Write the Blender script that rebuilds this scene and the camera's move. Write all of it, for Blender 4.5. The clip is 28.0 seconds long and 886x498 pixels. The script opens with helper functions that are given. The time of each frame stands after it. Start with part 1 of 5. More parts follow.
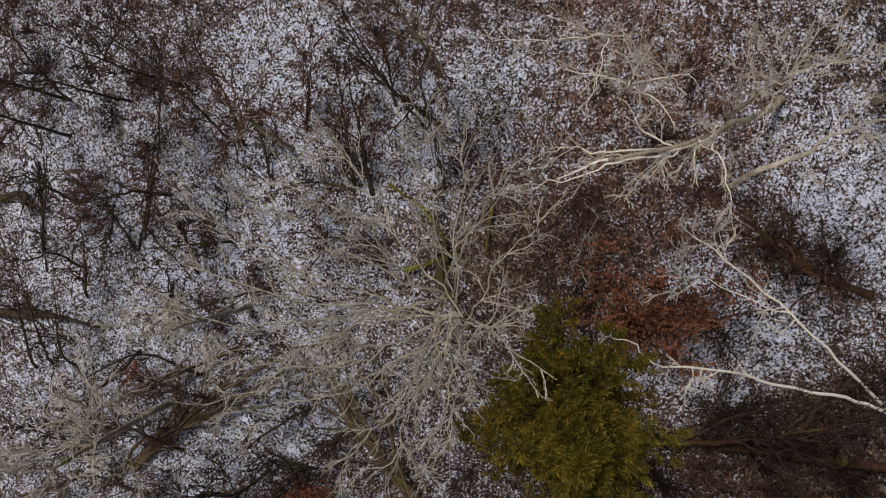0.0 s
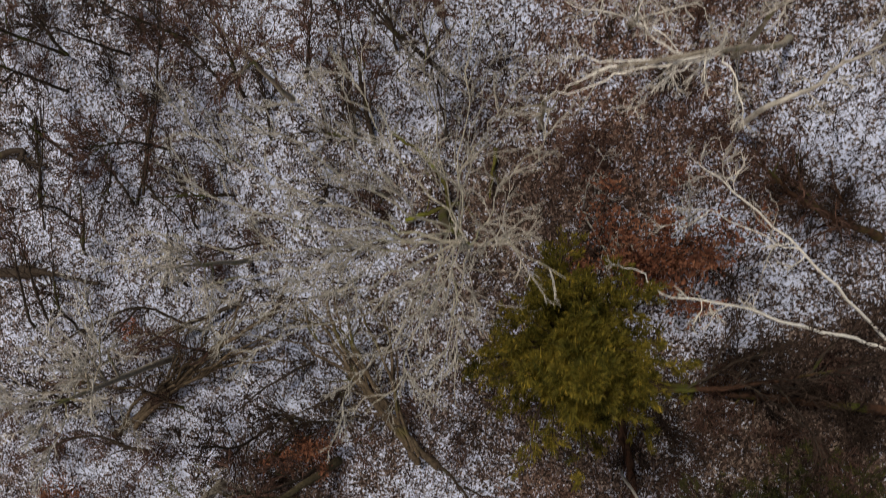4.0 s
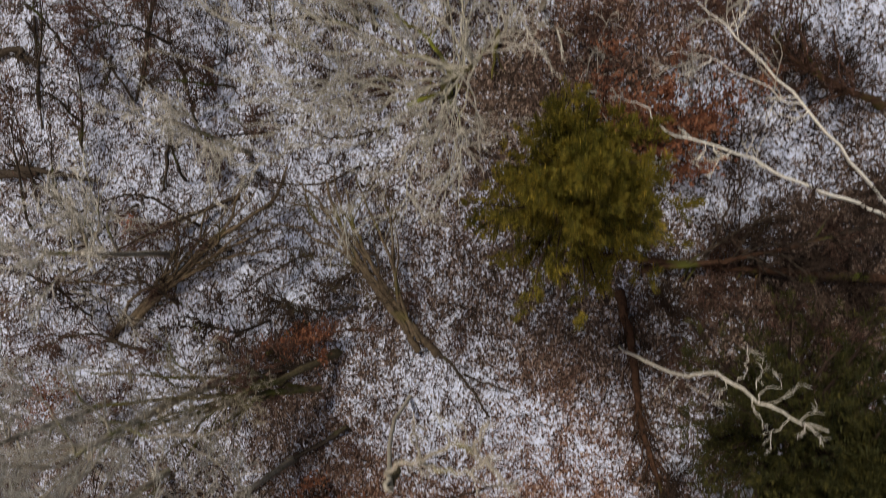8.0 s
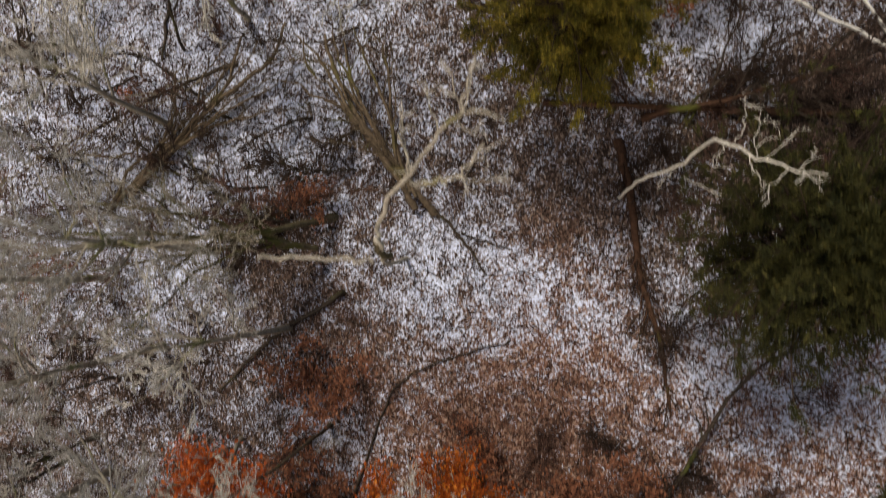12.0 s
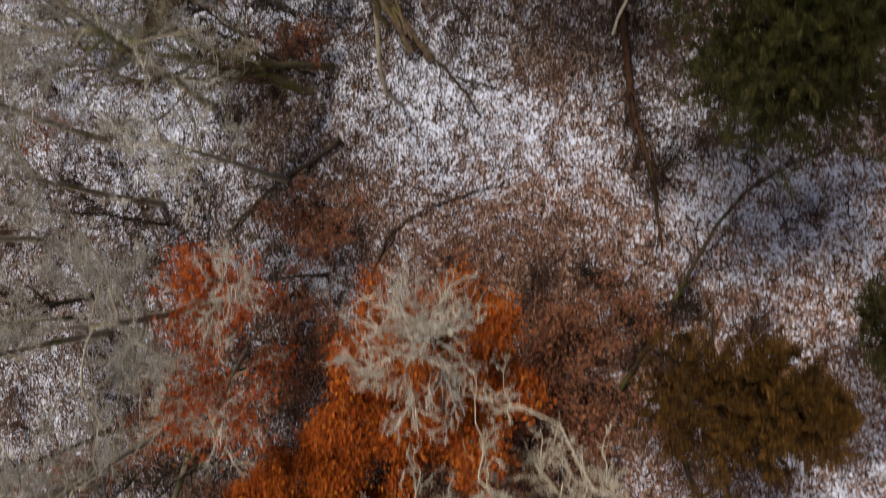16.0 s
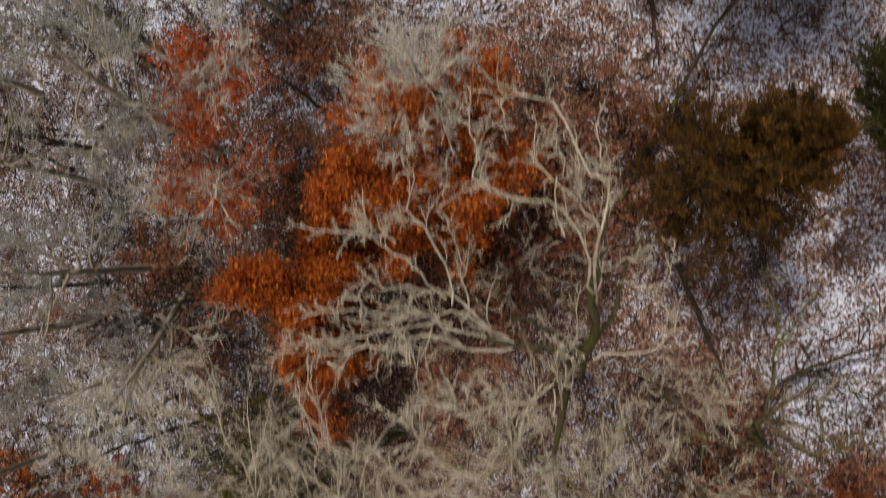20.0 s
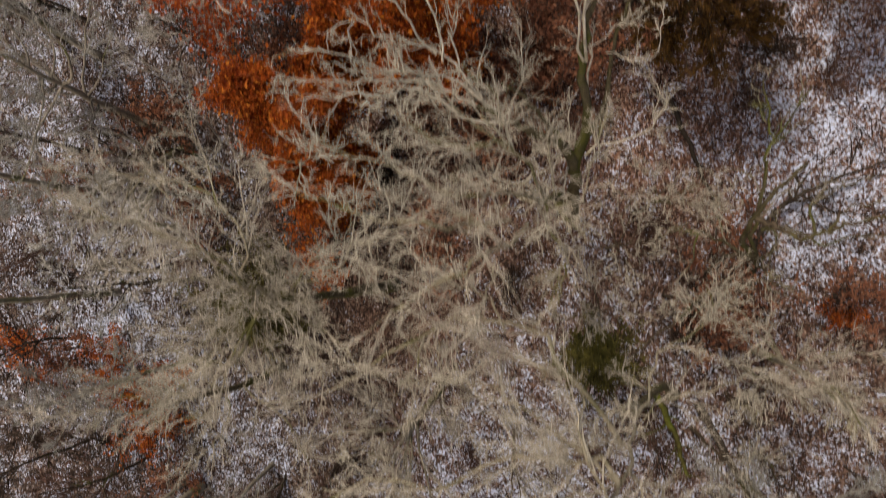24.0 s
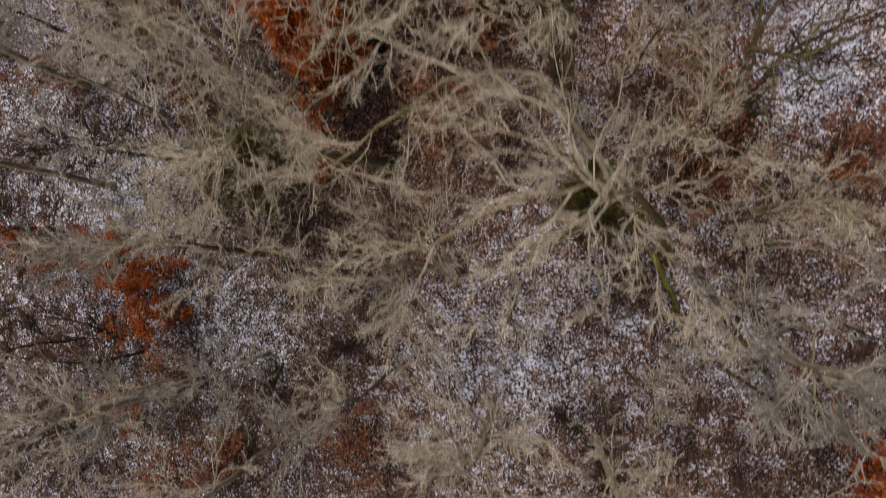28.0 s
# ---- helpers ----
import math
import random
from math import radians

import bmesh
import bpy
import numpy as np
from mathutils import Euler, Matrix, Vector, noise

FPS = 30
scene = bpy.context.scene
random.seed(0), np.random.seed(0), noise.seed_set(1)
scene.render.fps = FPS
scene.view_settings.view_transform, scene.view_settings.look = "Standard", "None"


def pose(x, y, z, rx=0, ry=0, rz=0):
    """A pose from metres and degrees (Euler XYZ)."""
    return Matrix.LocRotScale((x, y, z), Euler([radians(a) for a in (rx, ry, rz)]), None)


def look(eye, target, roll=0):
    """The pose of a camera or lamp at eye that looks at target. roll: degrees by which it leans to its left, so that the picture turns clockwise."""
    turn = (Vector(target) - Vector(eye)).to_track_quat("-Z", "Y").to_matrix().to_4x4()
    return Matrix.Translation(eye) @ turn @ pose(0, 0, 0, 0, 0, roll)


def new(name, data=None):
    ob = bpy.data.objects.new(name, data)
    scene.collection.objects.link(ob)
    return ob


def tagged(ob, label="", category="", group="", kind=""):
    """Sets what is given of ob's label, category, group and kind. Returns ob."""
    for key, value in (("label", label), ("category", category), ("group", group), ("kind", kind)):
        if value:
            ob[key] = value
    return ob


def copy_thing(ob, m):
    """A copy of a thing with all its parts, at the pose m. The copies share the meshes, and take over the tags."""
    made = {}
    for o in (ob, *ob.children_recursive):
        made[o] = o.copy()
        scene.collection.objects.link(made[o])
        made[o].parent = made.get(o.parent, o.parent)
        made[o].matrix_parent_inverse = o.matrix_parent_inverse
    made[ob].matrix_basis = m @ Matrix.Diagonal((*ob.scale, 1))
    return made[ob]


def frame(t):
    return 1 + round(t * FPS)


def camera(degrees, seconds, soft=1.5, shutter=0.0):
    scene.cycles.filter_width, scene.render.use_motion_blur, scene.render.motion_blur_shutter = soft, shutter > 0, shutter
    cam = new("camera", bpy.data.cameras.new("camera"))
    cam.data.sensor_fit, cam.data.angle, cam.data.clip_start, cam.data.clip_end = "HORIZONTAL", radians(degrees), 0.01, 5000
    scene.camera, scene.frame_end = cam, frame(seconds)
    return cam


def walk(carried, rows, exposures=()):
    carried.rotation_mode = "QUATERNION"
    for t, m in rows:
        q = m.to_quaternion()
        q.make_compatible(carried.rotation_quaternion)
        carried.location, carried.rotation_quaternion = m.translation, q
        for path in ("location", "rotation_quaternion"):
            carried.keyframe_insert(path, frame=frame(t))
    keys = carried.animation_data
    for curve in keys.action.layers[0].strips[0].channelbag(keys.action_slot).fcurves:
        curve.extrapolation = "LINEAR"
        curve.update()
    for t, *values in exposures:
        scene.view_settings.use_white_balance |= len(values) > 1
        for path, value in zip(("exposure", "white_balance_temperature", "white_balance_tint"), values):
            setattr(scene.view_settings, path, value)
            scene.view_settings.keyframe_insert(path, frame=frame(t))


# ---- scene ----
cam = camera(72, 28.0, soft=1.0, shutter=2.3)
PATH = [
    (0, pose(0.957, 0.810, 30.191, -0.617, 5.724, -0.275)),
    (0.5, pose(0.955, 0.696, 30.147, -0.696, 5.746, -0.308)),
    (1, pose(0.951, 0.549, 30.101, -0.759, 5.769, -0.329)),
    (1.5, pose(0.946, 0.342, 30.053, -0.795, 5.793, -0.331)),
    (2, pose(0.931, 0.078, 30.004, -0.802, 5.807, -0.332)),
    (2.5, pose(0.901, -0.235, 29.957, -0.785, 5.799, -0.351)),
    (3, pose(0.860, -0.603, 29.913, -0.752, 5.775, -0.378)),
    (3.5, pose(0.815, -1.033, 29.871, -0.713, 5.740, -0.401)),
    (4.5, pose(0.727, -2.092, 29.801, -0.640, 5.658, -0.399)),
    (5.5, pose(0.646, -3.350, 29.764, -0.575, 5.560, -0.350)),
    (6.5, pose(0.579, -4.734, 29.772, -0.509, 5.452, -0.271)),
    (7.5, pose(0.536, -6.237, 29.784, -0.417, 5.377, -0.148)),
    (8.5, pose(0.531, -7.855, 29.759, -0.283, 5.376, 0.027)),
    (9.5, pose(0.573, -9.552, 29.699, -0.130, 5.453, 0.195)),
    (10.5, pose(0.672, -11.280, 29.615, 0.007, 5.602, 0.286)),
    (11.5, pose(0.809, -13.006, 29.539, 0.087, 5.784, 0.304)),
    (12.5, pose(0.942, -14.710, 29.520, 0.058, 5.923, 0.331)),
    (13.5, pose(1.035, -16.388, 29.589, -0.104, 5.958, 0.424)),
    (14.5, pose(1.079, -18.103, 29.707, -0.320, 5.885, 0.529)),
    (15.5, pose(1.083, -19.923, 29.823, -0.497, 5.730, 0.575)),
    (16.5, pose(1.088, -21.867, 29.902, -0.596, 5.593, 0.564)),
    (17.5, pose(1.139, -23.941, 29.919, -0.588, 5.585, 0.509)),
    (18.5, pose(1.239, -26.099, 29.887, -0.479, 5.699, 0.449)),
    (19.5, pose(1.344, -28.244, 29.859, -0.302, 5.807, 0.442)),
    (20.5, pose(1.431, -30.303, 29.856, -0.126, 5.850, 0.474)),
    (21.5, pose(1.503, -32.231, 29.863, -0.054, 5.839, 0.463)),
    (22.5, pose(1.564, -34.004, 29.868, -0.143, 5.795, 0.346)),
    (23.5, pose(1.638, -35.667, 29.875, -0.258, 5.772, 0.156)),
    (24.5, pose(1.737, -37.273, 29.888, -0.266, 5.809, -0.049)),
    (25.5, pose(1.829, -38.818, 29.883, -0.235, 5.866, -0.223)),
    (26.5, pose(1.881, -40.291, 29.839, -0.257, 5.896, -0.334)),
    (28, pose(1.908, -42.421, 29.725, -0.368, 5.899, -0.425)),
]
walk(cam, PATH, exposures=((0.0, 0.60, 7650, 9), (8.0, 0.91, 7850, 8), (14.0, 1.13, 8000, 8), (21.0, 1.10, 8150, 8), (25.0, 1.03, 7950, 10), (28.0, 0.84, 7900, 11)))

# ---- sky and light: an overcast winter day ----
world = bpy.data.worlds.new("overcast_sky")
scene.world = world
world.use_nodes = True
wn = world.node_tree
sky = wn.nodes.new("ShaderNodeTexSky")
sky.sky_type = "NISHITA"
sky.sun_disc = False
sky.sun_elevation = radians(42)
sky.sun_rotation = radians(200)
sky.air_density, sky.dust_density, sky.ozone_density = 1.0, 4.0, 1.0
wn.links.new(sky.outputs[0], wn.nodes["Background"].inputs[0])
wn.nodes["Background"].inputs[1].default_value = 0.052
sun_data = bpy.data.lights.new("sun", "SUN")
sun_data.energy, sun_data.angle, sun_data.color = 1.5, radians(12), (1.0, 0.95, 0.9)
sun = new("sun", sun_data)
sun.matrix_world = look((-20, 40, 60), (0, 0, 0))


# ---- materials ----
def nodes_of(name, rough=0.85):
    m = bpy.data.materials.new(name)
    m.use_nodes = True
    b = m.node_tree.nodes["Principled BSDF"]
    b.inputs["Roughness"].default_value = rough
    b.inputs["Specular IOR Level"].default_value = 0.25
    return m, m.node_tree, b


def nd(tree, kind, **inputs):
    n = tree.nodes.new("ShaderNode" + kind)
    for key, value in inputs.items():
        n.inputs[key.replace("_", " ")].default_value = value
    return n


def ramp(tree, source, stops, interpolation="LINEAR"):
    r = tree.nodes.new("ShaderNodeValToRGB")
    r.color_ramp.interpolation = interpolation
    els = r.color_ramp.elements
    while len(els) < len(stops):
        els.new(0.5)
    for e, (p, c) in zip(els, stops):
        e.position = p
        e.color = (*c, 1) if len(c) == 3 else (c[0], c[0], c[0], 1)
    tree.links.new(source, r.inputs[0])
    return r.outputs[0]


def mixed(tree, fac, a, b):
    n = tree.nodes.new("ShaderNodeMix")
    n.data_type = "RGBA"
    for sock, v in ((n.inputs[0], fac), (n.inputs[6], a), (n.inputs[7], b)):
        if isinstance(v, (int, float)):
            sock.default_value = v
        elif isinstance(v, tuple):
            sock.default_value = (*v, 1)
        else:
            tree.links.new(v, sock)
    return n.outputs[2]


def position(tree):
    return tree.nodes.new("ShaderNodeNewGeometry").outputs["Position"]


def noise_of(tree, scale, detail=4.0, rough=0.6):
    n = nd(tree, "TexNoise", Scale=scale, Detail=detail, Roughness=rough)
    tree.links.new(position(tree), n.inputs["Vector"])
    return n.outputs["Fac"]


def bumped(tree, b, height, strength, distance):
    n = nd(tree, "Bump", Strength=strength, Distance=distance)
    tree.links.new(height, n.inputs["Height"])
    tree.links.new(n.outputs[0], b.inputs["Normal"])


def bark(name, dark, light, moss=0.0, moss_colour=(0.10, 0.13, 0.025), scale=6.0, uneven=0.75):
    """Bark or twig skin: two colours in patches, with moss or lichen in stains of its own."""
    m, t, b = nodes_of(name, 0.95)
    b.inputs["Specular IOR Level"].default_value = 0.08
    col = ramp(t, noise_of(t, scale, 6, 0.7), [(0.35, dark), (0.65, light)])
    big = noise_of(t, 0.9, 3)
    col = mixed(t, ramp(t, big, [(0.35, (0.0,)), (0.7, (0.6,))]), col, tuple(0.6 * a + 0.4 * c for a, c in zip(dark, light)))
    each = t.nodes.new("ShaderNodeNewGeometry").outputs["Random Per Island"]
    col = mixed(t, ramp(t, each, [(0.0, (uneven,)), (0.45, (0.0,))]), col, tuple(0.42 * a for a in dark))
    col = mixed(t, ramp(t, each, [(0.6, (0.0,)), (1.0, (0.6,))]), col, tuple(min(0.85, 1.25 * c) for c in light))
    if moss:
        patch = ramp(t, noise_of(t, 0.55, 4), [(0.62 - moss * 0.25, (0.0,)), (0.72 - moss * 0.2, (0.9,))])
        col = mixed(t, patch, col, moss_colour)
    t.links.new(col, b.inputs["Base Color"])
    bumped(t, b, noise_of(t, scale * 5, 5), 0.6, 0.02)
    return m


def leafy(name, stops, rough=0.75, clump=0.4):
    """Leaves: each its own tint."""
    m, t, b = nodes_of(name, rough)
    g = t.nodes.new("ShaderNodeNewGeometry")
    col = ramp(t, g.outputs["Random Per Island"], stops)
    col = mixed(t, clump, col, ramp(t, noise_of(t, 1.3, 3), [(0.3, stops[0][1]), (0.7, stops[-1][1])]))
    t.links.new(col, b.inputs["Base Color"])
    through_light = t.nodes.new("ShaderNodeBsdfTranslucent")
    t.links.new(col, through_light.inputs["Color"])
    mix = t.nodes.new("ShaderNodeMixShader")
    mix.inputs[0].default_value = 0.35
    t.links.new(b.outputs[0], mix.inputs[1])
    t.links.new(through_light.outputs[0], mix.inputs[2])
    t.links.new(mix.outputs[0], t.nodes["Material Output"].inputs["Surface"])
    return m


GREY = bark("lichened_grey_bark", (0.17, 0.145, 0.115), (0.40, 0.365, 0.31), 0.35, (0.13, 0.14, 0.05))
GREY_TWIG = bark("pale_grey_twigs", (0.27, 0.255, 0.23), (0.66, 0.635, 0.595), scale=3.0, uneven=0.45)
HAZE_TWIG = bark("dull_grey_twigs", (0.16, 0.154, 0.144), (0.40, 0.39, 0.372), scale=3.0, uneven=0.5)
TAN_TWIG = bark("lichened_tan_twigs", (0.25, 0.22, 0.18), (0.61, 0.56, 0.49), 0.06, (0.19, 0.17, 0.07), scale=3.0, uneven=0.55)
MOSSY = bark("mossy_bark", (0.035, 0.028, 0.019), (0.13, 0.11, 0.07), 0.55, (0.075, 0.078, 0.022))
OLD_LIMB = bark("mossy_limb_bark", (0.10, 0.085, 0.06), (0.36, 0.32, 0.25), 0.4, (0.10, 0.10, 0.03))
BROWN = bark("brown_wet_bark", (0.034, 0.025, 0.018), (0.14, 0.108, 0.08), 0.3, (0.09, 0.09, 0.03))
CROWN_LIMB = bark("lichened_grey_limb_bark", (0.17, 0.16, 0.13), (0.56, 0.54, 0.47), 0.2, (0.14, 0.15, 0.06))
CROWN_TWIG = bark("lichened_grey_twigs", (0.20, 0.192, 0.17), (0.56, 0.54, 0.50), scale=3.0, uneven=0.5)
FALLEN_BARK = bark("brown_mossy_fallen_bark", (0.04, 0.030, 0.021), (0.18, 0.138, 0.10), 0.22, (0.10, 0.09, 0.035))
LICHEN = bark("yellow_lichened_bark", (0.19, 0.17, 0.14), (0.48, 0.45, 0.40), 0.10, (0.22, 0.21, 0.10))
MOSS = bark("bright_mossy_bark", (0.03, 0.025, 0.012), (0.12, 0.11, 0.035), 0.6, (0.15, 0.17, 0.03))
BIRCH = bark("birch_bark", (0.64, 0.62, 0.58), (0.90, 0.89, 0.86), scale=9.0, uneven=0.25)
DEAD = bark("weathered_dead_wood", (0.34, 0.32, 0.29), (0.66, 0.64, 0.60), scale=8.0, uneven=0.3)
DARK = bark("dark_bark", (0.02, 0.015, 0.012), (0.075, 0.06, 0.05), 0.2, (0.07, 0.08, 0.02))
DARK_TWIG = bark("dark_brown_twigs", (0.018, 0.012, 0.010), (0.075, 0.052, 0.043), scale=3.0)
RED_TWIG = bark("reddish_brown_twigs", (0.04, 0.022, 0.018), (0.17, 0.10, 0.083), scale=3.0)
LOGBARK = bark("rotten_brown_log", (0.02, 0.012, 0.009), (0.095, 0.05, 0.034), 0.25, (0.07, 0.08, 0.02))
LITTER = leafy("dead_leaf_litter", [(0.0, (0.028, 0.012, 0.009)), (0.35, (0.095, 0.042, 0.030)), (0.7, (0.21, 0.11, 0.084)), (1.0, (0.47, 0.35, 0.29))], clump=0.1)
DULL = leafy("dull_leaf_litter", [(0.0, (0.012, 0.008, 0.006)), (0.4, (0.045, 0.028, 0.022)), (0.75, (0.12, 0.08, 0.065)), (1.0, (0.34, 0.28, 0.25))], clump=0.0)
RUSTY = leafy("rusty_dead_leaves", [(0.0, (0.09, 0.03, 0.02)), (0.5, (0.235, 0.082, 0.05)), (1.0, (0.42, 0.20, 0.12))])
ORANGE = leafy("orange_oak_leaves", [(0.0, (0.09, 0.012, 0.004)), (0.45, (0.30, 0.046, 0.008)), (0.8, (0.49, 0.092, 0.012)), (1.0, (0.70, 0.25, 0.036))], clump=0.22)
SCARLET = leafy("scarlet_oak_leaves", [(0.0, (0.11, 0.015, 0.007)), (0.5, (0.41, 0.06, 0.012)), (1.0, (0.64, 0.16, 0.032))])
CEDAR_GREEN = leafy("olive_cedar_foliage", [(0.0, (0.014, 0.020, 0.005)), (0.4, (0.058, 0.074, 0.014)), (0.78, (0.168, 0.163, 0.026)), (1.0, (0.43, 0.31, 0.05))])
OLIVE = leafy("dull_olive_foliage", [(0.0, (0.02, 0.024, 0.008)), (0.5, (0.075, 0.075, 0.02)), (1.0, (0.21, 0.18, 0.045))])
# Deep green, with the shade among the trees put into the colour.
CEDAR_DARK = leafy("dark_cedar_foliage", [(0.0, (0.010, 0.015, 0.007)), (0.6, (0.036, 0.046, 0.016)), (1.0, (0.12, 0.105, 0.028))])
CEDAR_BROWN = leafy("bronze_cedar_foliage", [(0.0, (0.010, 0.008, 0.004)), (0.5, (0.060, 0.036, 0.011)), (1.0, (0.255, 0.122, 0.027))])


def ground_material():
    """Thin snow broken by leaf litter; the sheet's own snow cover says how much of it lies where."""
    m, t, b = nodes_of("snow_and_leaf_litter", 0.9)
    v = nd(t, "TexVoronoi", Scale=11.0, Randomness=1.0)
    warp = nd(t, "TexNoise", Scale=9.0, Detail=3.0)
    t.links.new(position(t), warp.inputs["Vector"])
    add = t.nodes.new("ShaderNodeVectorMath")
    add.operation = "MULTIPLY_ADD"
    t.links.new(warp.outputs["Color"], add.inputs[0])
    add.inputs[1].default_value = (0.22, 0.22, 0.22)
    t.links.new(position(t), add.inputs[2])
    t.links.new(add.outputs[0], v.inputs["Vector"])
    litter = ramp(t, v.outputs["Color"], [(0.0, (0.008, 0.006, 0.005)), (0.35, (0.028, 0.017, 0.014)), (0.6, (0.075, 0.047, 0.038)), (0.85, (0.19, 0.14, 0.12)), (1.0, (0.38, 0.33, 0.31))])
    oak = ramp(t, v.outputs["Color"], [(0.0, (0.020, 0.010, 0.008)), (0.3, (0.062, 0.028, 0.020)), (0.55, (0.15, 0.070, 0.049)), (0.8, (0.28, 0.17, 0.13)), (1.0, (0.46, 0.38, 0.35))])
    kind = t.nodes.new("ShaderNodeAttribute")
    kind.attribute_name = "oak_litter"
    litter = mixed(t, kind.outputs["Fac"], litter, oak)
    snow = ramp(t, noise_of(t, 4.5, 5, 0.7), [(0.28, (0.345, 0.387, 0.53)), (0.58, (0.63, 0.71, 0.93))])
    cover = t.nodes.new("ShaderNodeAttribute")
    cover.attribute_name = "snow_cover"
    total = None
    for value, weight in ((noise_of(t, 9.0, 5, 0.72), 1.0), (noise_of(t, 1.4, 3, 0.6), 0.42), (cover.outputs["Fac"], 0.42)):
        step = t.nodes.new("ShaderNodeMath")
        step.operation = "MULTIPLY_ADD"
        t.links.new(value, step.inputs[0])
        step.inputs[1].default_value = weight
        if total is None:
            step.inputs[2].default_value = 0.0
        else:
            t.links.new(total, step.inputs[2])
        total = step.outputs[0]
    scaled = t.nodes.new("ShaderNodeMapRange")
    t.links.new(total, scaled.inputs[0])
    scaled.inputs[1].default_value, scaled.inputs[2].default_value = 0.90, 0.985
    t.links.new(mixed(t, scaled.outputs[0], litter, snow), b.inputs["Base Color"])
    bumped(t, b, total, 0.7, 0.05)
    return m


GROUND = ground_material()


# ---- building blocks ----
def height(x, y):
    """The hillside, which falls away to one side."""
    return 1.1 + 8.0 * np.tanh((0.124 * x + 0.033 * (y + 20.0)) / 8.0) + 0.06 * np.sin(0.9 * x + 0.4) * np.sin(0.8 * y) + 0.04 * np.sin(2.3 * x + 1.1 * y)


SNOWY_UPPER = (((-21.1, 4.2), 4.0, 0.3), ((14.8, 1.5), 2.4, 0.28), ((-15.4, 3), 5.0, 0.25), ((-23.8, 9.6), 4.0, 0.2), ((-9.9, 8.7), 4.0, 0.25), ((14.5, 3.4), 4.0, 0.24), ((-2.5, 6.6), 3.0, 0.25), ((-11.7, -1.5), 5.0, 0.22), ((-22.1, -7.8), 5.0, 0.18), ((10.8, -3.3), 3.6, 0.38), ((-10.3, -6.5), 4.5, 0.3), ((-7, 9), 4.0, 0.2), ((2.6, 3.6), 2.6, 0.2), ((1.2, 8.4), 2.4, 0.12), ((-3.94, 4.33), 1.5, 0.24), ((-5.57, -1.64), 1.5, 0.24), ((-14.28, -2.11), 1.5, 0.24), ((-21.5, 0.1), 6.0, 0.22), ((9.3, -2.3), 2.4, 0.3),)
SNOWY_MIDDLE = (((-8.2, -22.1), 2.4, 0.3), ((10.5, -17.5), 3.0, 0.15), ((14.5, -19.5), 3.0, 0.22), ((8.5, -20.5), 2.5, 0.12), ((-16.6, -13.3), 5.0, 0.25), ((1.1, -16.7), 4.2, 0.16), ((3.8, -15.8), 3.6, 0.18), ((-1.9, -14.9), 3.0, 0.25), ((-23.4, -12), 5.0, 0.2),)
# The spot at (2.65, -29.96) is added to lighten litter shaded by orange leaves.
SNOWY_LOWER = (((15.7, -28.8), 4.0, 0.04), ((16, -29.7), 3.0, 0.06), ((15.8, -31.2), 3.0, 0.05), ((-25.1, -31.8), 4.5, 0.1), ((2.65, -29.96), 1.8, 0.12), ((1.38, -34.5), 1.8, 0.12), ((15.1, -34.7), 3.2, 0.22), ((14.5, -36.8), 2.6, 0.14), ((1.4, -47.6), 4.5, 0.24), ((13, -45.1), 4.0, 0.18), ((-19.7, -40.7), 4.0, 0.22), ((-11.9, -47.3), 3.0, 0.2),)
BARE_EARTH_UPPER = (((6.8, 7.8), 5.0, 0.0), ((1.1, 0.5), 2.6, 0.25), ((14.7, -7), 2.4, 0.4), ((4.9, 1.2), 3.6, 0.24), ((12.5, -7.5), 4.0, 0.12), ((12.4, 0.6), 2.6, 0.35),)
BARE_EARTH_MIDDLE = (((3.4, -12.5), 3.0, 0.3), ((12.2, -10), 3.0, 0.15), ((15.2, -11.4), 3.4, 0.12), ((-11, -14), 3.0, 0.12), ((-7.3, -20.5), 2.4, 0.25), ((-0.3, -22.7), 3.0, 0.22), ((5, -19.5), 3.4, 0.16), ((1, -18.8), 3.0, 0.14), ((4, -26.3), 4.0, 0.2), ((-10.7, -15.2), 2.0, 0.15),)
BARE_EARTH_LOWER = (((-10.4, -49.4), 4.0, 0.08), ((14.1, -42.7), 3.0, 0.2), ((-12.6, -28.1), 4.5, 0.1), ((-1.1, -32.7), 5.0, 0.25), ((-6.3, -39.7), 5.0, 0.25), ((10.7, -36.7), 2.6, 0.22), ((-5, -36.6), 5.0, 0.22), ((-11.4, -50.6), 3.0, 0.08), ((-3.7, -53.3), 4.5, 0.10), ((16.6, -38.6), 3.0, 0.12),)


def snow_cover(x, y):
    """How much of the ground lies under snow, from 0 to 1."""
    c = 0.41 - 0.03 * np.clip((-28.0 - y) / 6.0, 0.0, 1.0)
    for spots, sign in ((SNOWY_UPPER + SNOWY_MIDDLE + SNOWY_LOWER, 1.0), (BARE_EARTH_UPPER + BARE_EARTH_MIDDLE + BARE_EARTH_LOWER, -1.0)):
        for (sx, sy), r, amount in spots:
            c = c + sign * amount * (0.85 if sign > 0 else 0.8) * np.exp(-((x - sx) ** 2 + (y - sy) ** 2) / r**2)
    return np.clip(c, 0.16, 0.60)


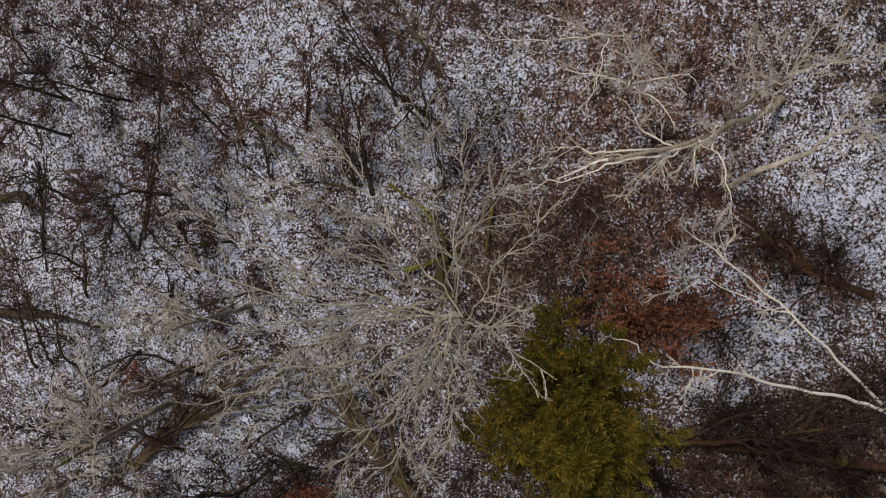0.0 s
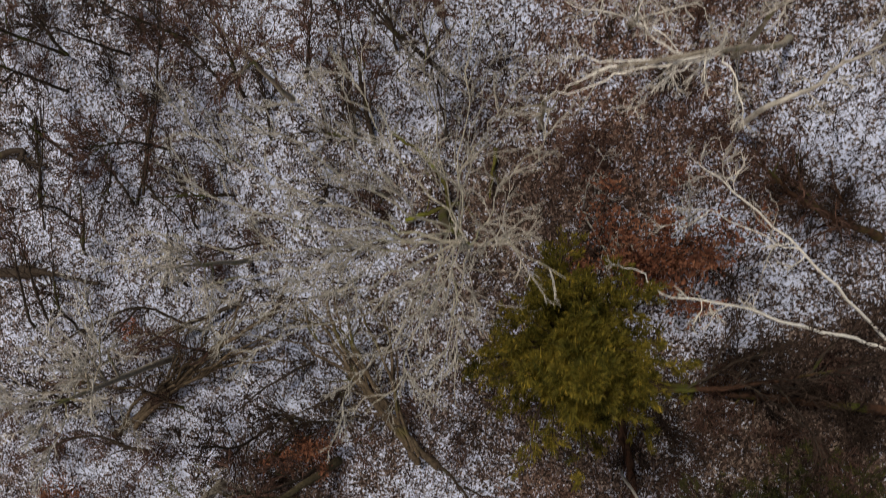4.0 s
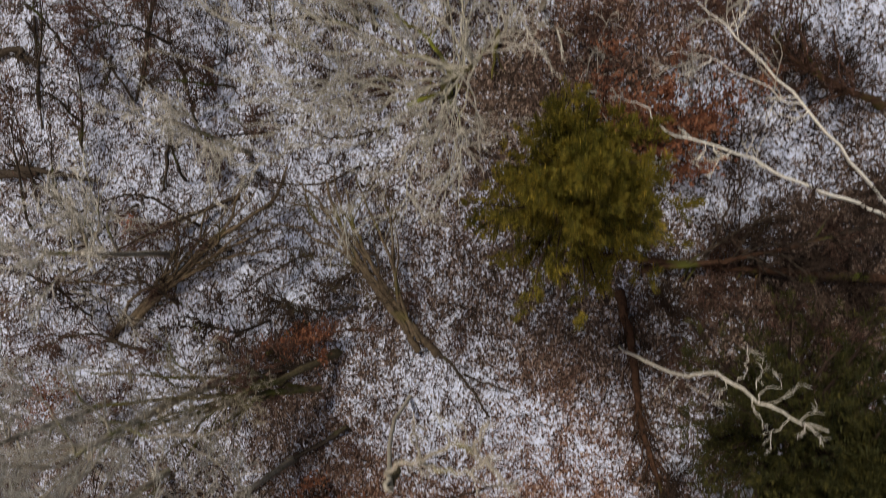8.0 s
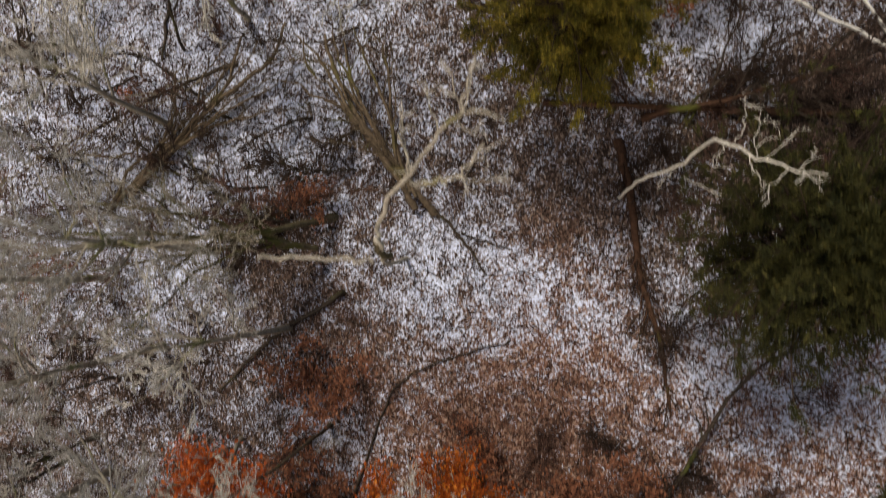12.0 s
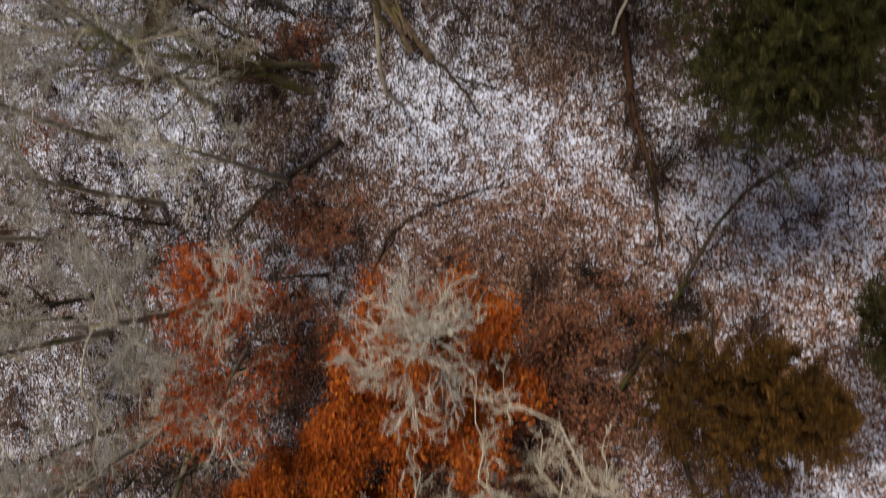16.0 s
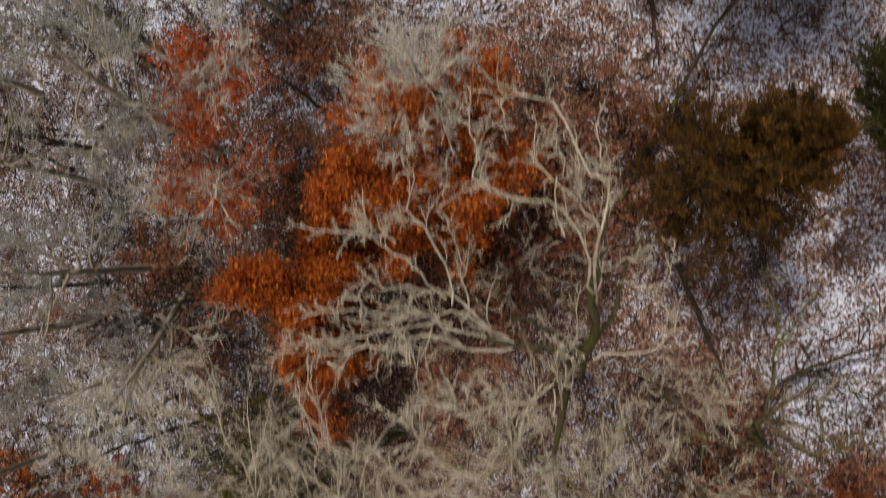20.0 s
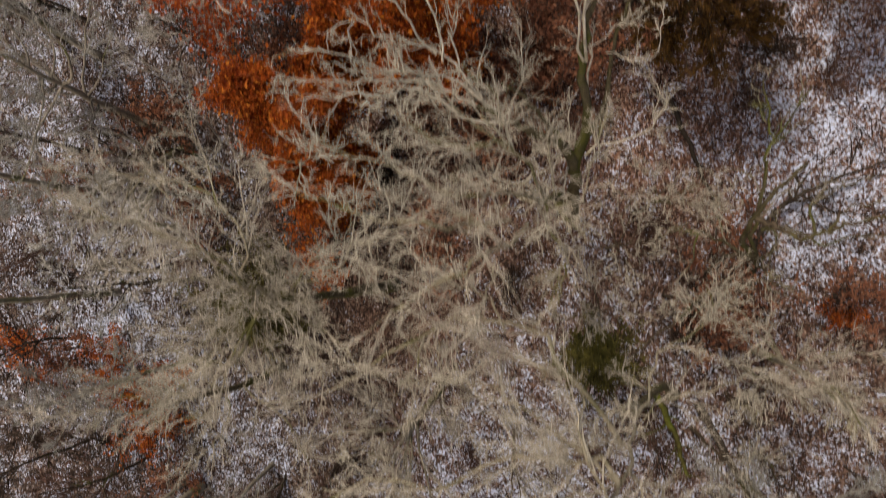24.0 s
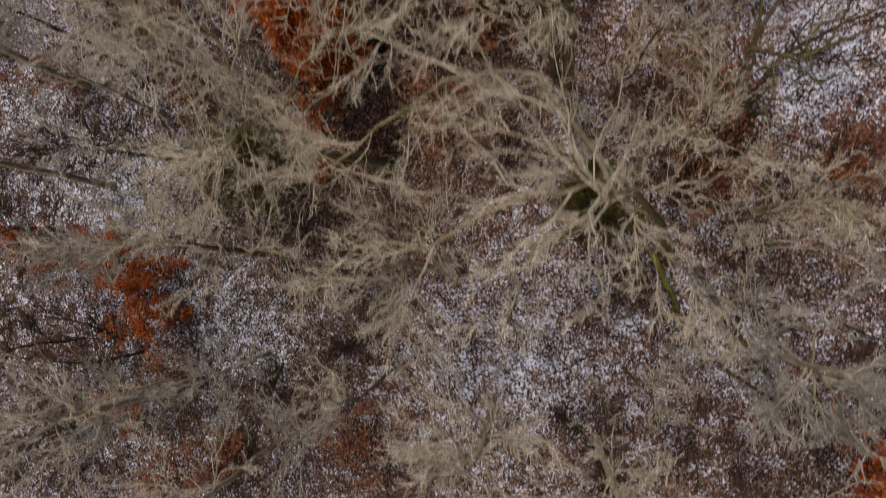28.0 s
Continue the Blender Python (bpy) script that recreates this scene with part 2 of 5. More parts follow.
def oak_litter(x, y):
    """Where redder oak leaves take the place of the dull ones: below the oaks."""
    return np.clip((-13.0 - y + 2.0 * np.sin(0.5 * x)) / 7.0, 0.0, 1.0) * (1.0 - 0.5 * np.clip((-33.0 - y) / 4.0, 0.0, 1.0)) * np.clip((x + 10.0) / 7.0, 0.12, 1.0) + 0.45 * np.clip((x - 1.0) / 3.0, 0.0, 1.0) * np.clip((y + 1.0) / 3.0, 0.0, 1.0) * np.clip((13.0 - x) / 3.0, 0.0, 1.0)


def mesh_of(name, verts, quads, tris=None, material=None):
    """A mesh out of arrays of corners, four-sided and three-sided faces."""
    me = bpy.data.meshes.new(name)
    verts = np.asarray(verts, np.float32).reshape(-1, 3)
    quads = np.zeros((0, 4), np.int32) if quads is None else np.asarray(quads, np.int32).reshape(-1, 4)
    tris = np.zeros((0, 3), np.int32) if tris is None else np.asarray(tris, np.int32).reshape(-1, 3)
    loops = np.concatenate([quads.ravel(), tris.ravel()])
    counts = np.concatenate([np.full(len(quads), 4), np.full(len(tris), 3)]).astype(np.int32)
    starts = np.concatenate([[0], np.cumsum(counts)[:-1]]).astype(np.int32)
    me.vertices.add(len(verts))
    me.vertices.foreach_set("co", verts.ravel())
    me.loops.add(len(loops))
    me.loops.foreach_set("vertex_index", loops)
    me.polygons.add(len(counts))
    me.polygons.foreach_set("loop_start", starts)
    me.polygons.foreach_set("use_smooth", np.ones(len(counts), bool))
    me.update(calc_edges=True)
    if material:
        me.materials.append(material)
    return me


def part(name, mesh, parent, label="", kind=""):
    ob = new(name, mesh)
    ob.parent = parent
    if label or kind:
        tagged(ob, label=label, kind=kind)
    return ob


def thing(name, label, category, group="", at=(0, 0, 0)):
    ob = new(name)
    ob.location = at
    ob.empty_display_size = 0.3
    return tagged(ob, label=label, category=category, group=group)


def unit(v):
    return v / np.maximum(np.linalg.norm(v, axis=-1, keepdims=True), 1e-9)


def tubes(points, radii, sides):
    """Corners and quads of tubes along points (n, k, 3) with radii (n, k)."""
    n, k, _ = points.shape
    tang = unit(np.gradient(points, axis=1))
    ref = np.where(np.abs(tang[:, :1, 2:]) > 0.9, [[[1.0, 0, 0]]], [[[0, 0, 1.0]]])
    u = unit(np.cross(tang, ref))
    v = np.cross(tang, u)
    a = np.arange(sides) / sides * 2 * np.pi
    ring = u[:, :, None] * np.cos(a)[:, None] + v[:, :, None] * np.sin(a)[:, None]
    verts = points[:, :, None] + ring * radii[:, :, None, None]
    base = (np.arange(n)[:, None, None] * k + np.arange(k - 1)[None, :, None]) * sides
    i, j = np.arange(sides), (np.arange(sides) + 1) % sides
    quads = np.stack([base + i, base + j, base + sides + j, base + sides + i], -1)
    return verts.reshape(-1, 3), quads.reshape(-1, 4)


def joined(chunks):
    verts, quads, at = [], [], 0
    for v, q in chunks:
        verts.append(v)
        quads.append(q + at)
        at += len(v)
    return np.concatenate(verts), np.concatenate(quads)


def spun(rng, direction, low, high):
    """Directions at between low and high degrees from the given ones, turned at random."""
    n = len(direction)
    side = unit(np.cross(direction, unit(rng.normal(size=(n, 3)))))
    a = np.radians(rng.uniform(low, high, n))[:, None]
    return unit(direction * np.cos(a) + side * np.sin(a))


def grown(rng, start, direction, length, steps, wander, rise):
    """Crooked lines: starts (n, 3), directions, lengths -> points (n, steps + 1, 3)."""
    pts, d = [start], direction
    for _ in range(steps):
        pts.append(pts[-1] + d * (length / steps)[:, None])
        d = unit(d + rng.normal(0, wander, d.shape) + np.array([0, 0, rise]))
    return np.stack(pts, 1)


def sprouts(rng, pts, radii, count, low, high, first=0.25, last=1.0):
    """Where side branches leave their parents: starts, directions, radii and parents' lengths."""
    n, k, _ = pts.shape
    u = rng.uniform(first, last, (n, count)) * (k - 1.001)
    i = u.astype(int)
    f = (u - i)[..., None]
    rows = np.arange(n)[:, None]
    a, b = pts[rows, i], pts[rows, i + 1]
    start = (a + (b - a) * f).reshape(-1, 3)
    r = (radii[rows, i] * (1 - f[..., 0]) + radii[rows, i + 1] * f[..., 0]).ravel()
    way = spun(rng, unit(b - a).reshape(-1, 3), low, high)
    rest = (1.0 - 0.55 * u / (k - 1)).ravel()
    return start, way, r, rest


def smooth_line(points, steps):
    """A curve through control points."""
    p = np.asarray(points, float)
    p = np.concatenate([[2 * p[0] - p[1]], p, [2 * p[-1] - p[-2]]])
    out = []
    for i in range(1, len(p) - 2):
        for s in np.arange(steps) / steps:
            out.append(0.5 * (2 * p[i] + (p[i + 1] - p[i - 1]) * s + (2 * p[i - 1] - 5 * p[i] + 4 * p[i + 1] - p[i + 2]) * s**2
                              + (3 * p[i] - p[i - 1] - 3 * p[i + 1] + p[i + 2]) * s**3))
    out.append(p[-2])
    return np.array(out)


def cards(rng, at, size, flat=0.6, length=1.5):
    """Small folded leaves (two faces each) at the places given."""
    n = len(at)
    normal = unit(rng.normal(size=(n, 3)) * flat + [0, 0, 1])
    a = unit(np.cross(normal, rng.normal(size=(n, 3))))
    b = np.cross(normal, a)
    s = size * rng.uniform(0.7, 1.2, n)[:, None]
    lift = normal * s * 0.25
    verts = np.stack([at - a * s * length / 2, at - b * s / 2 + lift, at + a * s * length / 2, at + b * s / 2 + lift], 1)
    i = np.arange(n)[:, None] * 4
    tris = np.concatenate([i + [0, 1, 2], i + [0, 2, 3]])
    return verts.reshape(-1, 3), tris


def broadleaf(name, label, group, trunk, radius, limbs, seed, wood=GREY, twig=GREY_TWIG, reach=4.5, spread=(35, 70), first=0.45,
              rise=0.06, counts=(6, 6, 3), wander=0.2, leaves=None, leaf_count=0, leaf_size=0.12, leaf_zone=(0.0, 1.0), bunches=0.15, category="tree", thin=1.0, limb_wood=None, main=None, to=(), tip=0.6, stout=1.5, twist=1.1, ratio=(0.34, 0.68), crook=1.0, forks=()):
    """A bare or leafy tree: a trunk through the points given, limbs as parts, and a crown of branches and twigs."""
    rng = np.random.default_rng(seed)
    base = np.array(trunk[0], float)
    tree = thing(name, label, category, group, tuple(base))
    line = smooth_line(np.array(trunk, float) - base, 5)
    line[1:-1] += rng.normal(0, 0.03, line[1:-1].shape)
    line[0, 2] -= 0.3
    k = len(line)
    rad = radius * (1 - 0.75 * np.linspace(0, 1, k) ** 1.2)
    rad[0] *= 1.35
    pts, rads = line[None], rad[None]
    part("trunk", mesh_of("trunk", *tubes(pts, rads, 9), material=wood), tree)
    lw = limb_wood or wood
    start, way, r, rest = sprouts(rng, pts, rads, limbs, *spread, first=first, last=0.98)
    if main is not None:
        way = unit(way + np.array(main))
    length = reach * rng.uniform(0.65, 1.15, limbs) * (0.55 + 0.45 * rest)
    p1 = grown(rng, start, way, length, 13, wander * 0.75, rise * 0.55)
    r1 = np.minimum(r * 0.55, stout * 0.021 * length ** 0.8)[:, None] * np.linspace(1, 0.2, 14)
    p1 = np.concatenate([p1, grown(rng, line[-1:], unit(line[-1:] - line[-2:-1]), np.array([reach * tip]), 13, wander * 0.75, rise * 0.55)])
    r1 = np.concatenate([r1, (rad[-1] * np.linspace(1, 0.3, 14))[None]])
    length = np.append(length, reach * tip)
    for way_points in to:
        c = smooth_line(np.array(way_points, float) - base, 7)
        along = np.linspace(0, 1, 14)
        c = np.stack([np.interp(along, np.linspace(0, 1, len(c)), c[:, a]) for a in range(3)], -1)
        far = np.linalg.norm(np.diff(c, axis=0), axis=1).sum()
        bends = rng.normal(0, crook * (0.05 + 0.016 * far), (6, 3))
        bends[0] = 0.0
        c += np.stack([np.interp(along, np.linspace(0, 1, 6), bends[:, a]) for a in range(3)], -1)
        c[1:] += rng.normal(0, crook * (0.02 + 0.006 * far), (13, 3))
        p1 = np.concatenate([p1, c[None]])
        r1 = np.concatenate([r1, (stout * min(radius * 0.3, 0.016 + 0.0055 * far) * np.linspace(1, 0.28, 14))[None]])
        length = np.append(length, far)
    limb_parts = [part("limb", mesh_of("limb", *tubes(a[None], b[None], 6), material=lw), tree) for a, b in zip(p1, r1)]
    for points, thick, fine, bark_of in forks:
        c = smooth_line(np.array(points, float) - base, 6)
        c[1:-1] += rng.normal(0, 0.04, (len(c) - 2, 3))
        part("limb", mesh_of("limb", *tubes(c[None], np.linspace(thick, fine, len(c))[None] * rng.uniform(0.88, 1.12, (1, len(c))), 8), material=bark_of or wood), tree)
    chunks, ends, pp, rr, ll = [], [], p1, r1, length
    for level, count in enumerate(counts):
        s, w, r, rest = sprouts(rng, pp, rr, count, 20, 52, first=0.16)
        ll = np.repeat(ll, count) * rest * rng.uniform(*ratio, len(s))
        steps = (5, 3, 1)[min(level, 2)]
        pp = grown(rng, s, w, ll, steps, wander * twist, rise)
        floor_r = (0.029, 0.020, 0.0135)[min(level, 2)] * thin
        rr = np.clip(r * 0.55, floor_r, floor_r * 2.2)[:, None] * np.linspace(1, 0.28, steps + 1)
        if level == 0 and len(to):
            for i, (a, b) in enumerate(zip(pp, rr)):
                part("branch", mesh_of("branch", *tubes(a[None], b[None], 4), material=twig), limb_parts[i // count])
        else:
            chunks.append(tubes(pp, rr, (4, 3, 3)[min(level, 2)]))
        ends.append(pp[:, 1:].reshape(-1, 3))
    crown = part("crown", mesh_of("crown", *joined(chunks), material=twig), tree, kind="stuff")
    if leaves and leaf_count:
        pool = np.concatenate(ends)
        low, high = np.quantile(pool[:, 2], leaf_zone)
        pool = pool[(pool[:, 2] >= low) & (pool[:, 2] <= high)]
        pool = pool[rng.uniform(0, 1, len(pool)) < bunches]
        at = pool[rng.integers(0, len(pool), leaf_count)] + rng.normal(0, 0.27, (leaf_count, 3))
        v, f = cards(rng, at, leaf_size * rng.uniform(0.6, 1.3, (leaf_count, 1)), 0.9)
        part("foliage", mesh_of("foliage", v, None, f, leaves), tree, kind="stuff")
    return tree


def cedar(label, base, top, radius, seed, foliage, twig=DARK_TWIG, sprays=26000, low=0.12, boughs=130, spray=0.125):
    """An evergreen: a straight trunk, tiers of boughs and feathery sprays."""
    rng = np.random.default_rng(seed)
    base = np.array(base, float)
    tree = thing("cedar", label, "tree", "evergreen cedars", tuple(base))
    axis = np.array(top, float) - base
    tall = np.linalg.norm(axis)
    line = np.linspace(0, 1, 9)[:, None] * axis
    line[0] -= [0, 0, 0.3]
    rad = 0.24 * (1 - 0.93 * np.linspace(0, 1, 9))
    part("trunk", mesh_of("trunk", *tubes(line[None], rad[None], 9), material=LOGBARK), tree)
    u = low + (1 - low) * rng.uniform(0, 1, boughs) ** 0.85
    start = u[:, None] * axis
    ang = rng.uniform(0, 2 * np.pi, boughs)
    profile = np.clip(np.minimum((1.03 - u) / 0.62, 0.55 + 2.2 * (u - low)), 0.06, 1.0)
    length = radius * profile * rng.uniform(0.7, 1.18, boughs)
    lift = 0.15 + 0.75 * u
    way = unit(np.stack([np.cos(ang), np.sin(ang), lift], -1))
    p1 = grown(rng, start, way, length, 6, 0.09, 0.05)
    r1 = (0.010 + 0.011 * length)[:, None] * np.linspace(1, 0.25, 7)
    for a, b in zip(p1[:60], r1[:60]):
        part("bough", mesh_of("bough", *tubes(a[None], b[None], 5), material=twig), tree)
    s, w, r, rest = sprouts(rng, p1, r1, 12, 25, 70, first=0.15)
    l2 = np.repeat(length, 12) * rest * rng.uniform(0.12, 0.32, len(s)) + 0.12
    p2 = grown(rng, s, w, l2, 4, 0.14, 0.08)
    r2 = np.full((len(p2), 5), 0.008)
    part("crown", mesh_of("crown", *joined([tubes(p1[60:], r1[60:], 4), tubes(p2, r2, 3)]), material=twig), tree, kind="stuff")
    places = np.concatenate([p2[:, 1:].reshape(-1, 3), p2[:, 2:].reshape(-1, 3), p1[:, 3:].reshape(-1, 3)])
    ways = np.concatenate([np.diff(p2, axis=1).reshape(-1, 3), np.diff(p2[:, 1:], axis=1).reshape(-1, 3), np.diff(p1[:, 2:], axis=1).reshape(-1, 3)])
    pick = rng.integers(0, len(places), sprays)
    at = places[pick] + rng.normal(0, 0.05, (sprays, 3))
    out = unit(unit(ways[pick]) + rng.normal(0, 0.6, (sprays, 3)) + [0, 0, 0.35])
    side = unit(np.cross(out, rng.normal(size=(sprays, 3))))
    k = spray * rng.uniform(0.5, 1.5, sprays)[:, None]
    verts = np.stack([at - side * k * 0.11, at + out * k * 0.7 + side * k * 0.22, at + out * k * 1.5 - side * k * 0.05], 1)
    part("foliage", mesh_of("foliage", verts, None, np.arange(sprays * 3).reshape(-1, 3), foliage), tree, kind="stuff")
    return tree


def shrub_mesh(seed, stems, tall, sides_out, counts=(5, 4)):
    """A clump of thin stems from one root."""
    rng = np.random.default_rng(seed)
    start = rng.normal(0, 0.12, (stems, 3)) * [1, 1, 0] - [0, 0, 0.1]
    way = unit(np.concatenate([rng.normal(0, sides_out, (stems, 2)), np.ones((stems, 1))], 1))
    length = tall * rng.uniform(0.5, 1.1, stems)
    pp = grown(rng, start, way, length, 6, 0.12, 0.03)
    rr = (0.012 + 0.009 * length)[:, None] * np.linspace(1, 0.3, 7)
    chunks, ll = [tubes(pp, rr, 3)], length
    for n, count in enumerate(counts):
        s, w, r, rest = sprouts(rng, pp, rr, count, 25, 60, first=0.2)
        ll = np.repeat(ll, count) * rest * rng.uniform(0.3, 0.6, len(s))
        pp = grown(rng, s, w, ll, 3 - 2 * n, 0.22, 0.02)
        rr = np.maximum(r * 0.55, 0.013)[:, None] * np.linspace(1, 0.5, 4 - 2 * n)
        chunks.append(tubes(pp, rr, 3))
    return joined(chunks), pp[:, -1]


def log(label, points, radius, seed, material=LOGBARK, stubs=4, taper=0.5, name="fallen_log", group="fallen logs"):
    """A fallen stem with broken ends and branch stubs."""
    rng = np.random.default_rng(seed)
    base = np.array(points[0], float)
    ob = thing(name, label, "log", group, tuple(base))
    line = smooth_line(np.array(points, float) - base, 6)
    line[1:-1] += rng.normal(0, 0.04, line[1:-1].shape)
    rad = radius * np.linspace(1, taper, len(line)) * rng.uniform(0.92, 1.08, len(line))
    v, q = tubes(line[None], rad[None], 10)
    v[:10] += rng.normal(0, radius * 0.25, (10, 3))
    v[-10:] += rng.normal(0, radius * 0.25, (10, 3))
    caps = [[0, i, i + 1] for i in range(1, 9)] + [[len(v) - 10, len(v) - 10 + i + 1, len(v) - 10 + i] for i in range(1, 9)]
    part("stem", mesh_of("stem", v, q, caps, material), ob)
    if stubs:
        s, w, r, rest = sprouts(rng, line[None], rad[None], stubs, 35, 75, first=0.3)
        w = unit(w * [1, 1, 0.6] + [0, 0, 0.25])
        pp = grown(rng, s, w, rng.uniform(0.5, 1.8, stubs), 4, 0.15, -0.02)
        for a, b in zip(pp, r):
            part("branch_stub", mesh_of("branch_stub", *tubes(a[None], (b * 0.35 * np.linspace(1, 0.4, 5))[None], 5), material=material), ob)
    return ob


def shrub_kind(label, mesh, material, leaves=None, seed=0, name="shrub", group="undergrowth shrubs", leaf_count=0):
    """One shrub, off to be copied: stems, and dead leaves where it holds them."""
    (v, q), ends = mesh
    ob = thing(name, label, "shrub", group)
    part("stem_clump", mesh_of("stem_clump", v, q, None, material), ob, kind="stuff")
    if leaves:
        rng = np.random.default_rng(seed)
        at = ends[rng.integers(0, len(ends), leaf_count)] + rng.normal(0, 0.16, (leaf_count, 3))
        lv, lf = cards(rng, at, 0.095, 0.9)
        part("foliage", mesh_of("foliage", lv, None, lf, leaves), ob, kind="stuff")
    return ob


def planted(ob, x, y, turn, size, used):
    """The first of a kind is moved, the later ones are copies."""
    m = Matrix.LocRotScale((x, y, float(height(x, y))), Euler((0, 0, turn)), None)
    if ob.name in used:
        ob = copy_thing(ob, m)
    else:
        used.add(ob.name)
        ob.matrix_basis = m
    ob.scale = (size, size, size)
    return ob


# ---- the ground, out to the horizon ----
def ground_sheet():
    xs = np.concatenate([[-900, -400, -180, -90, -60], np.arange(-45, 45.1, 0.5), [60, 90, 180, 400, 900]])
    ys = np.concatenate([[-900, -400, -200, -120, -90], np.arange(-75, 35.1, 0.5), [50, 90, 180, 400, 900]])
    gx, gy = np.meshgrid(xs, ys)
    verts = np.stack([gx, gy, height(gx, gy)], -1).reshape(-1, 3)
    i = (np.arange(len(ys) - 1)[:, None] * len(xs) + np.arange(len(xs) - 1)).ravel()
    quads = np.stack([i, i + 1, i + 1 + len(xs), i + len(xs)], -1)
    me = mesh_of("ground", verts, quads, None, GROUND)
    me.attributes.new("snow_cover", "FLOAT", "POINT").data.foreach_set("value", snow_cover(verts[:, 0], verts[:, 1]).astype(np.float32))
    me.attributes.new("oak_litter", "FLOAT", "POINT").data.foreach_set("value", oak_litter(verts[:, 0], verts[:, 1]).astype(np.float32))
    ob = new("ground", me)
    return tagged(ob, label="wooded hillside under thin snow and brown leaf litter", category="ground", kind="structure")


ground_sheet()


def fallen_leaves(count=210000):
    rng = np.random.default_rng(11)
    x, y = rng.uniform(-33, 23, 2 * count), rng.uniform(-61, 18, 2 * count)
    clump = 0.5 + 0.5 * np.sin(2.1 * x + 3.0 * np.sin(1.3 * y)) * np.sin(2.7 * y + 2.0 * np.sin(1.7 * x))
    edge = np.minimum(np.minimum(x + 33, 23 - x), np.minimum(y + 61, 18 - y))
    keep = rng.uniform(0, 1, 2 * count) > snow_cover(x, y) * 0.6 + 0.25 * clump + np.clip(1 - edge / 5, 0, 1)
    x, y = x[keep][:count], y[keep][:count]
    z = height(x, y) + rng.uniform(0.005, 0.05, len(x))
    red = rng.uniform(0, 1, len(x)) < oak_litter(x, y)
    for pick, material, label in ((~red, DULL, "dull brown curled leaves scattered over the snow"), (red, LITTER, "reddish brown oak leaves scattered over the snow")):
        size = 0.08 * rng.uniform(0.55, 1.4, pick.sum())[:, None]
        v, f = cards(rng, np.stack([x, y, z], -1)[pick], size, 0.5, 1.4)
        tagged(new("fallen_leaves", mesh_of("fallen_leaves", v, None, f, material)), label=label, category="leaves", kind="stuff")


fallen_leaves()


def twig_litter(count=20000):
    rng = np.random.default_rng(12)
    x, y = rng.uniform(-31, 21, count), rng.uniform(-60, 17, count)
    a, long = rng.uniform(0, 6.283, count), rng.uniform(0.25, 1.3, count)
    pts = np.stack([np.stack([x + s * long * np.cos(a) + bend * np.sin(a) * long, y + s * long * np.sin(a) - bend * np.cos(a) * long, 0 * x], -1) for s, bend in ((-0.5, 0.0), (0.05, 0.12), (0.5, 0.0))], 1)
    pts[..., 2] = height(pts[..., 0], pts[..., 1]) + rng.uniform(0.02, 0.22, (count, 1))
    rad = rng.uniform(0.008, 0.02, count)[:, None] * np.array([1.0, 0.85, 0.6])
    v, q = tubes(pts, rad, 3)
    ob = new("twig_litter", mesh_of("twig_litter", v, q, None, DARK_TWIG))
    return tagged(ob, label="dark broken twigs strewn over snow and leaves", category="twigs", kind="stuff")


twig_litter()

# ---- the evergreens ----
cedar("tall olive-green cedar with golden tips in the snow", (3.2, -5.45, 1.9), (3.0, -5.2, 13.8), 4.0, 21, CEDAR_GREEN, sprays=170000, boughs=190)
cedar("dark green cedar standing in the shade of the wood", (11.3, -13.8, 2.8), (10.9, -13.8, 12.5), 5.6, 22, CEDAR_DARK, sprays=130000, boughs=190)
cedar("bronze-brown winter cedar leaning over leaf litter", (8.22, -27.38, 1.87), (10.79, -25.71, 11.5), 3.7, 23, CEDAR_BROWN, sprays=90000, boughs=150)
cedar("dark green cedar at the edge of the wood", (16.75, -23.42, 3.03), (14.51, -24.97, 10), 2.9, 24, CEDAR_DARK, sprays=50000, boughs=120)

cedar("small olive cedar under bare oaks", (6.08, -41.42, 1.15), (4.53, -40.01, 10), 2.0, 25, OLIVE, sprays=14000, boughs=100)
cedar("small olive cedar under bare oaks", (-10.67, -39.31, -0.82), (-7.31, -38.91, 9), 3.2, 26, OLIVE, sprays=22000, boughs=100)

# ---- bare canopy trees ----
BARE = "bare canopy trees"
BIG = (9, 8, 5)
UP = [0.18 + 0.8 * ((n * 7) % 16) / 15 for n in range(16)]
FAN = [[(-1.55 + 1.34 * UP[n], -0.67 - 0.97 * UP[n], 6.0 + 5.6 * UP[n]), (-0.9 + 0.7 * UP[n] + 0.45 * far * math.cos(a + 0.12), -1.1 - 0.5 * UP[n] + 0.45 * far * math.sin(a + 0.12), 9.6 + 2.2 * UP[n]), (-0.3 + far * math.cos(a), -1.5 + far * math.sin(a), 12.0 + 0.8 * UP[n])]
       for n, (a, far) in enumerate(((1.3, 5.4), (1.75, 6.4), (2.2, 6.8), (2.62, 8.0), (2.95, 8.8), (3.3, 8.4), (3.62, 7.4), (4.0, 6.2), (4.45, 5.2), (0.9, 4.2), (2.4, 7.4), (2.78, 8.6), (3.12, 9.4), (3.46, 8.2), (4.2, 6.0), (1.5, 6.4)))]
